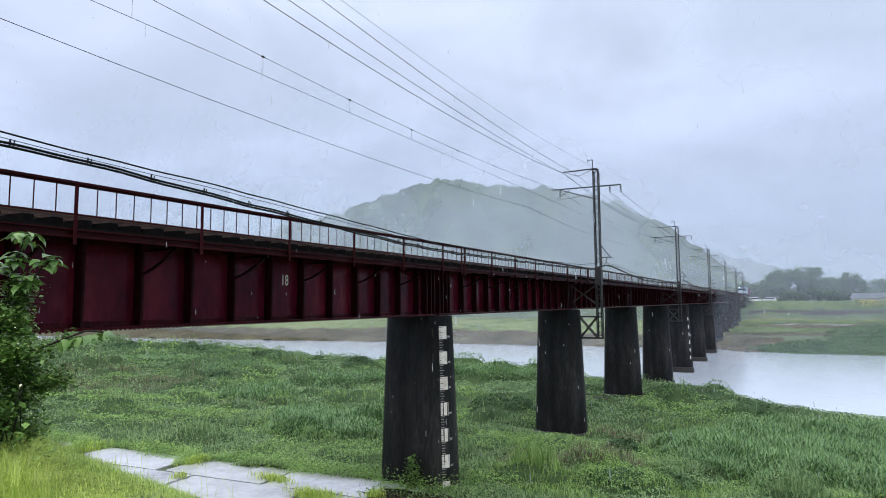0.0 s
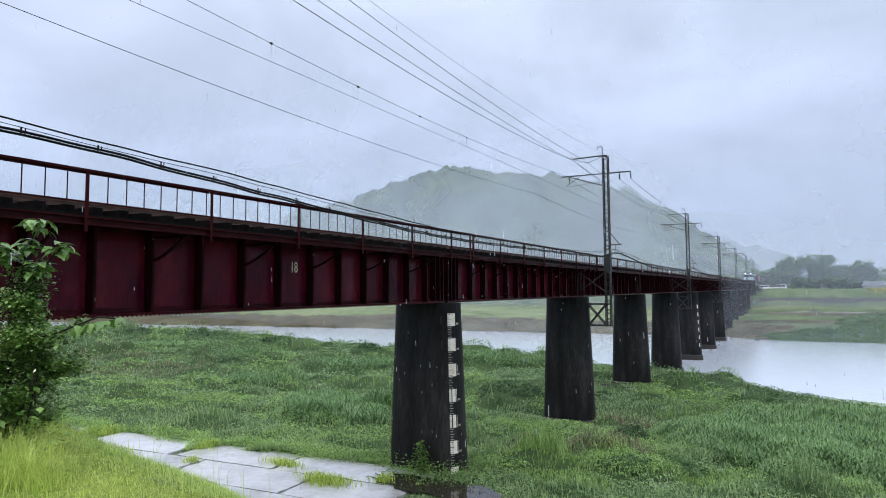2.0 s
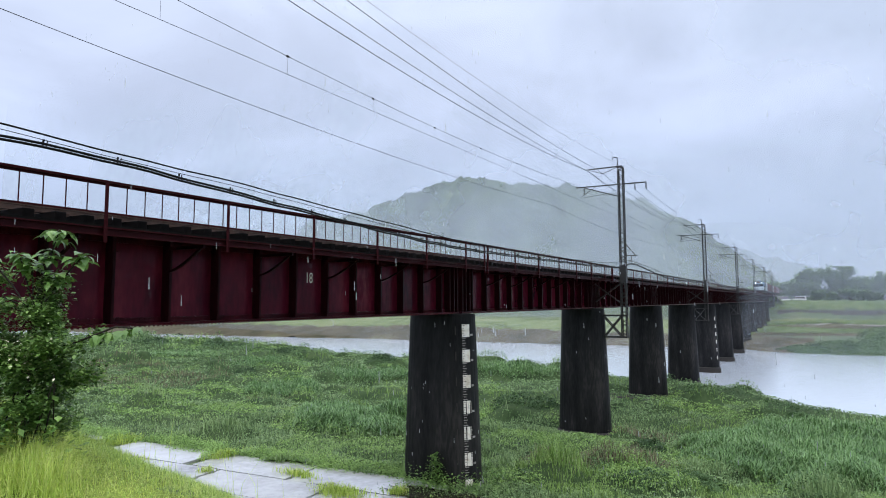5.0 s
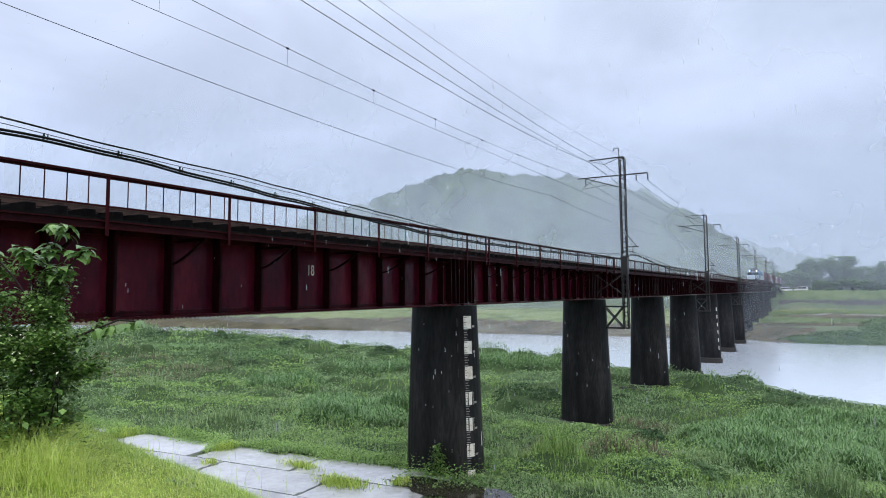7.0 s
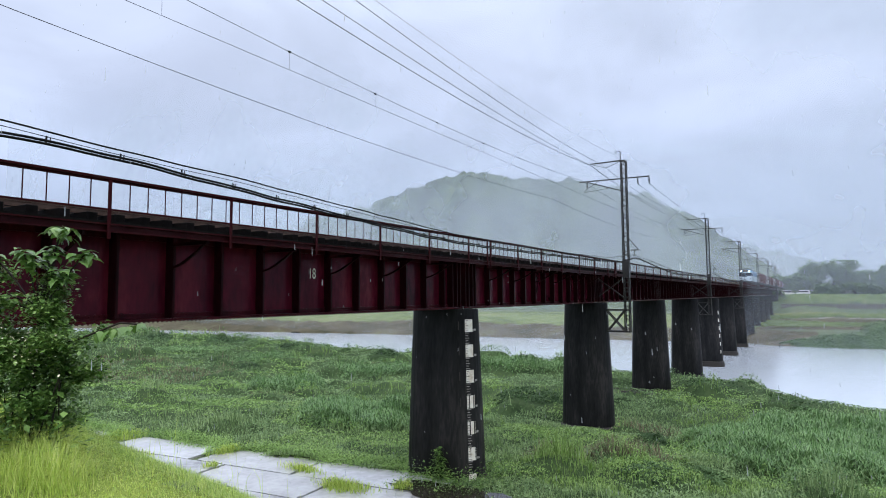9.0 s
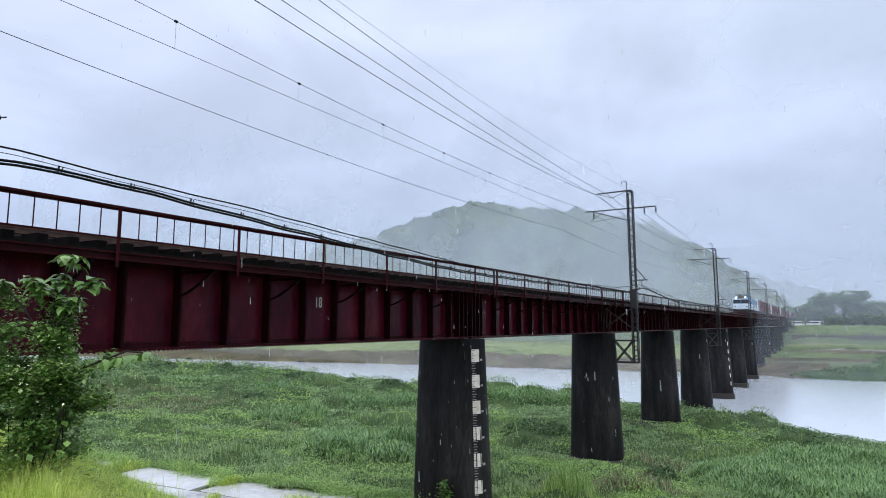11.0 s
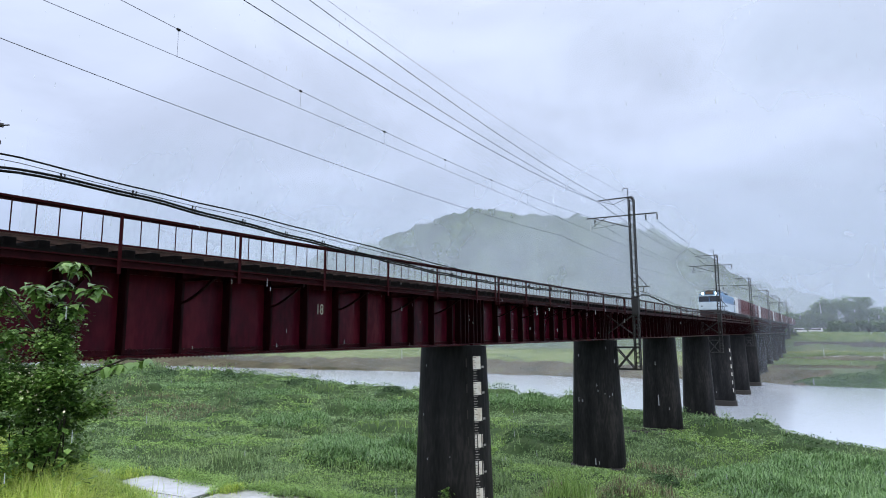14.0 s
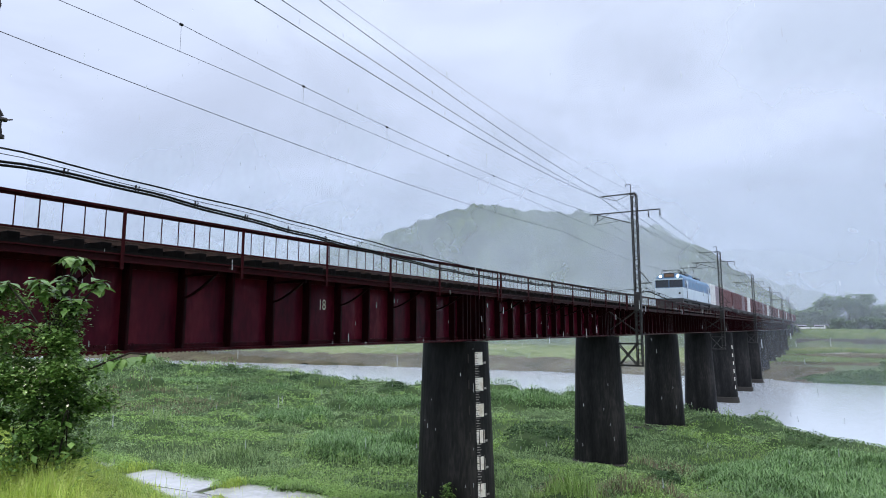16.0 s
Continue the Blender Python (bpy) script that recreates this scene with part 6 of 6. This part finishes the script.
M_PUDDLE = material("puddle_water", [(0.02, 0.018, 0.014), (0.03, 0.027, 0.02)], 0.05, 1, 6, 0.02)
build_apron()


# ---- far bank buildings, pole ----
def build_house(x, y, z, w, d, h, label, mat=None):
    t = thing("house", pose(x, y, z), label, "house", "far houses")
    bm = bmesh.new()
    box(bm, -w / 2, w / 2, -d / 2, d / 2, 0, h)
    part("wall", bm, mat or M_HOUSE, t)
    bm = bmesh.new()
    a = [bm.verts.new(p) for p in ((-w / 2 - 0.5, -d / 2 - 0.5, h), (w / 2 + 0.5, -d / 2 - 0.5, h), (w / 2 + 0.5, d / 2 + 0.5, h), (-w / 2 - 0.5, d / 2 + 0.5, h), (-w / 2 + 0.6, 0, h + d * 0.28), (w / 2 - 0.6, 0, h + d * 0.28))]
    for q in ((0, 1, 5, 4), (2, 3, 4, 5), (1, 2, 5), (3, 0, 4), (3, 2, 1, 0)):
        bm.faces.new([a[i] for i in q])
    part("roof", bm, M_ROOF, t)
    k = 0
    while -w / 2 + 1.0 + k * 2.4 < w / 2 - 1.2:
        bm = bmesh.new()
        x0 = -w / 2 + 1.0 + k * 2.4
        box(bm, x0, x0 + 1.3, -d / 2 - 0.03, -d / 2 + 0.05, 0.9, 2.0)
        part("window", bm, M_GLASS, t)
        k += 1


build_house(29.5, 272, 4.3, 13, 6, 3.6, "long low white house behind the far levee")
build_house(45, 275, 4.3, 9, 6, 3.4, "low white house behind the far levee")
build_house(-0.5, 282, 4.6, 4, 4, 3.0, "small pale house with a dark roof behind the far levee")


def build_van(x, y, z, turn, label):
    t = thing("parked_van", pose(x, y, z, 0, 0, turn), label, "van", "parked vehicles")
    bm = bmesh.new()
    for p, q, z0, z1 in ((-2.2, 2.2, 0.35, 1.1), (-2.1, 1.2, 1.1, 1.9)):
        box(bm, p, q, -0.85, 0.85, z0, z1)
    part("body", bm, M_CAR, t, bevel=0.08)
    bm = bmesh.new()
    box(bm, -1.9, 1.05, -0.87, 0.87, 1.2, 1.7)
    part("window", bm, M_GLASS, t)
    for wx in (-1.4, 1.4):
        for wy in (-0.8, 0.8):
            bm = bmesh.new()
            bar(bm, (wx, wy - 0.1, 0.33), (wx, wy + 0.1, 0.33), 0.33, seg=12)
            part("wheel", bm, M_CABLE, t)


for x, y, a in ((-8.5, 262, 8), (-3.5, 263, 170)):
    build_van(x, y, float(ground_z(x, y)) - 0.02, a, "white van parked on the far levee")
pole = thing("utility_pole", pose(11.7, 300, 3.0), "thin dark utility pole among far trees", "utility pole")
bm = bmesh.new()
bar(bm, (0, 0, 0), (0, 0, 20.4), 0.09, seg=8)
part("pole", bm, M_STEEL_DARK, pole)
bm = bmesh.new()
bar(bm, (-0.8, 0, 19.5), (0.8, 0, 19.5), 0.12)
part("crossbar", bm, M_STEEL_DARK, pole)


def build_revetment():
    """Low concrete facing along the far levee."""
    t = thing("revetment", pose(0, 0, 0), "dark concrete facing along the foot of the far levee", "revetment")
    for k in range(16):
        x = -10 + 8.0 * k
        bm = bmesh.new()
        y = 240.0 - 0.03 * x
        q = [bm.verts.new(p) for p in ((x, y + 2.2, 2.2), (x + 7.98, y + 2.2, 2.2), (x + 7.98, y + 3.6, 3.75), (x, y + 3.6, 3.75), (x, y + 6.0, 2.2), (x + 7.98, y + 6.0, 2.2), (x + 7.98, y + 6.0, 3.75), (x, y + 6.0, 3.75))]
        for f in ((0, 1, 2, 3), (5, 4, 7, 6), (3, 2, 6, 7), (0, 3, 7, 4), (1, 5, 6, 2)):
            bm.faces.new([q[i] for i in f])
        part("panel", bm, M_FOOT, t)


build_revetment()

# ---- rain ----
RAIN_FALL = 7.0


def build_rain():
    n = 6500
    r = np.random.default_rng(55)
    d = r.uniform(4.0, 26, n)
    a = np.radians(r.uniform(-10, 72, n))
    x, y, z = -np.sin(a) * d, np.cos(a) * d, r.uniform(2, 16 + RAIN_FALL * 16, n)
    L, w = r.uniform(0.035, 0.10, n), 0.0026 + 0.00034 * d
    tilt = 0.04
    p = np.stack([x, y, z], -1)
    q = np.stack([x + tilt * L, y, z - L], -1)
    vs, fs = [], []
    for dx, dy in ((1, 0), (0, 1)):
        s = np.stack([w * dx, w * dy, 0 * w], -1)
        vs.append(np.stack([p - s * 0.6, p + s * 0.6, q + s, q - s], 1).reshape(-1, 3))
    o = (np.arange(2 * n) * 4)[:, None]
    me = raw_mesh("rain", np.concatenate(vs), o + [0, 1, 2, 3], M_RAIN)
    ob = new("rain", me)
    ob.visible_shadow = False
    return tagged(ob, "falling rain drops seen as short pale streaks", "rain", kind="stuff")


rain = build_rain()


# ---- rubble by the third pier, marker plate on the railing ----
def build_rock(x, y, size, seed):
    r = np.random.default_rng(seed)
    bm = bmesh.new()
    bmesh.ops.create_icosphere(bm, subdivisions=2, radius=size)
    for q in bm.verts:
        n = noise.noise(q.co * (1.4 / size) + Vector((seed, 0, 0)))
        q.co = Vector((q.co.x * 1.25, q.co.y, q.co.z * 0.65)) * (1 + 0.35 * n)
    ob = new("rubble_stone", mesh_of(bm, "rubble_stone", M_FOOT))
    ob.matrix_basis = pose(x, y, float(ground_z(x, y)) + 0.25 * size, 0, 0, r.uniform(0, 360))
    tagged(ob, "dark wet rubble stone at the river's edge", "stone", "rubble stones")


for i in range(16):
    build_rock(-17.5 + 0.42 * i + 0.3 * math.sin(i * 4.1), 57.5 + 1.3 * math.sin(i * 2.7), 0.22 + 0.14 * abs(math.sin(i * 1.9)), 40 + i)
plate = thing("marker_plate", pose(-11.17, 69.0, 8.72), "small white marker plate fixed to the bridge railing", "marker plate")
bm = bmesh.new()
box(bm, 0, 0.02, -0.14, 0.14, 0.12, 0.52)
part("plate", bm, M_PORCELAIN, plate, bevel=0.005)
bm = bmesh.new()
bar(bm, (-0.03, 0, 0.0), (-0.03, 0, 0.6), 0.03)
part("bracket", bm, M_RED_RAIL, plate)

# ---- moving things ----
def front_y(t):
    """Where the locomotive's front stands on the track."""
    return 63.8 + 13.2 * (16.0 - t)


def motions():
    times = (0.0, 4.0, 8.0, 12.0, 16.0)
    walk(loco, [(t, pose(TRACK_X, front_y(t), RAIL_TOP)) for t in times])
    for k, w in enumerate(wagons):
        walk(w, [(t, pose(TRACK_X, front_y(t) + 16.9 + k * WAGON_PITCH, RAIL_TOP)) for t in times])
    for o, off in boxes:
        walk(o, [(t, pose(TRACK_X, front_y(t) + off, RAIL_TOP + 1.004)) for t in times])
    walk(rain, [(t, pose(0, 0, -RAIN_FALL * t)) for t in times])


motions()
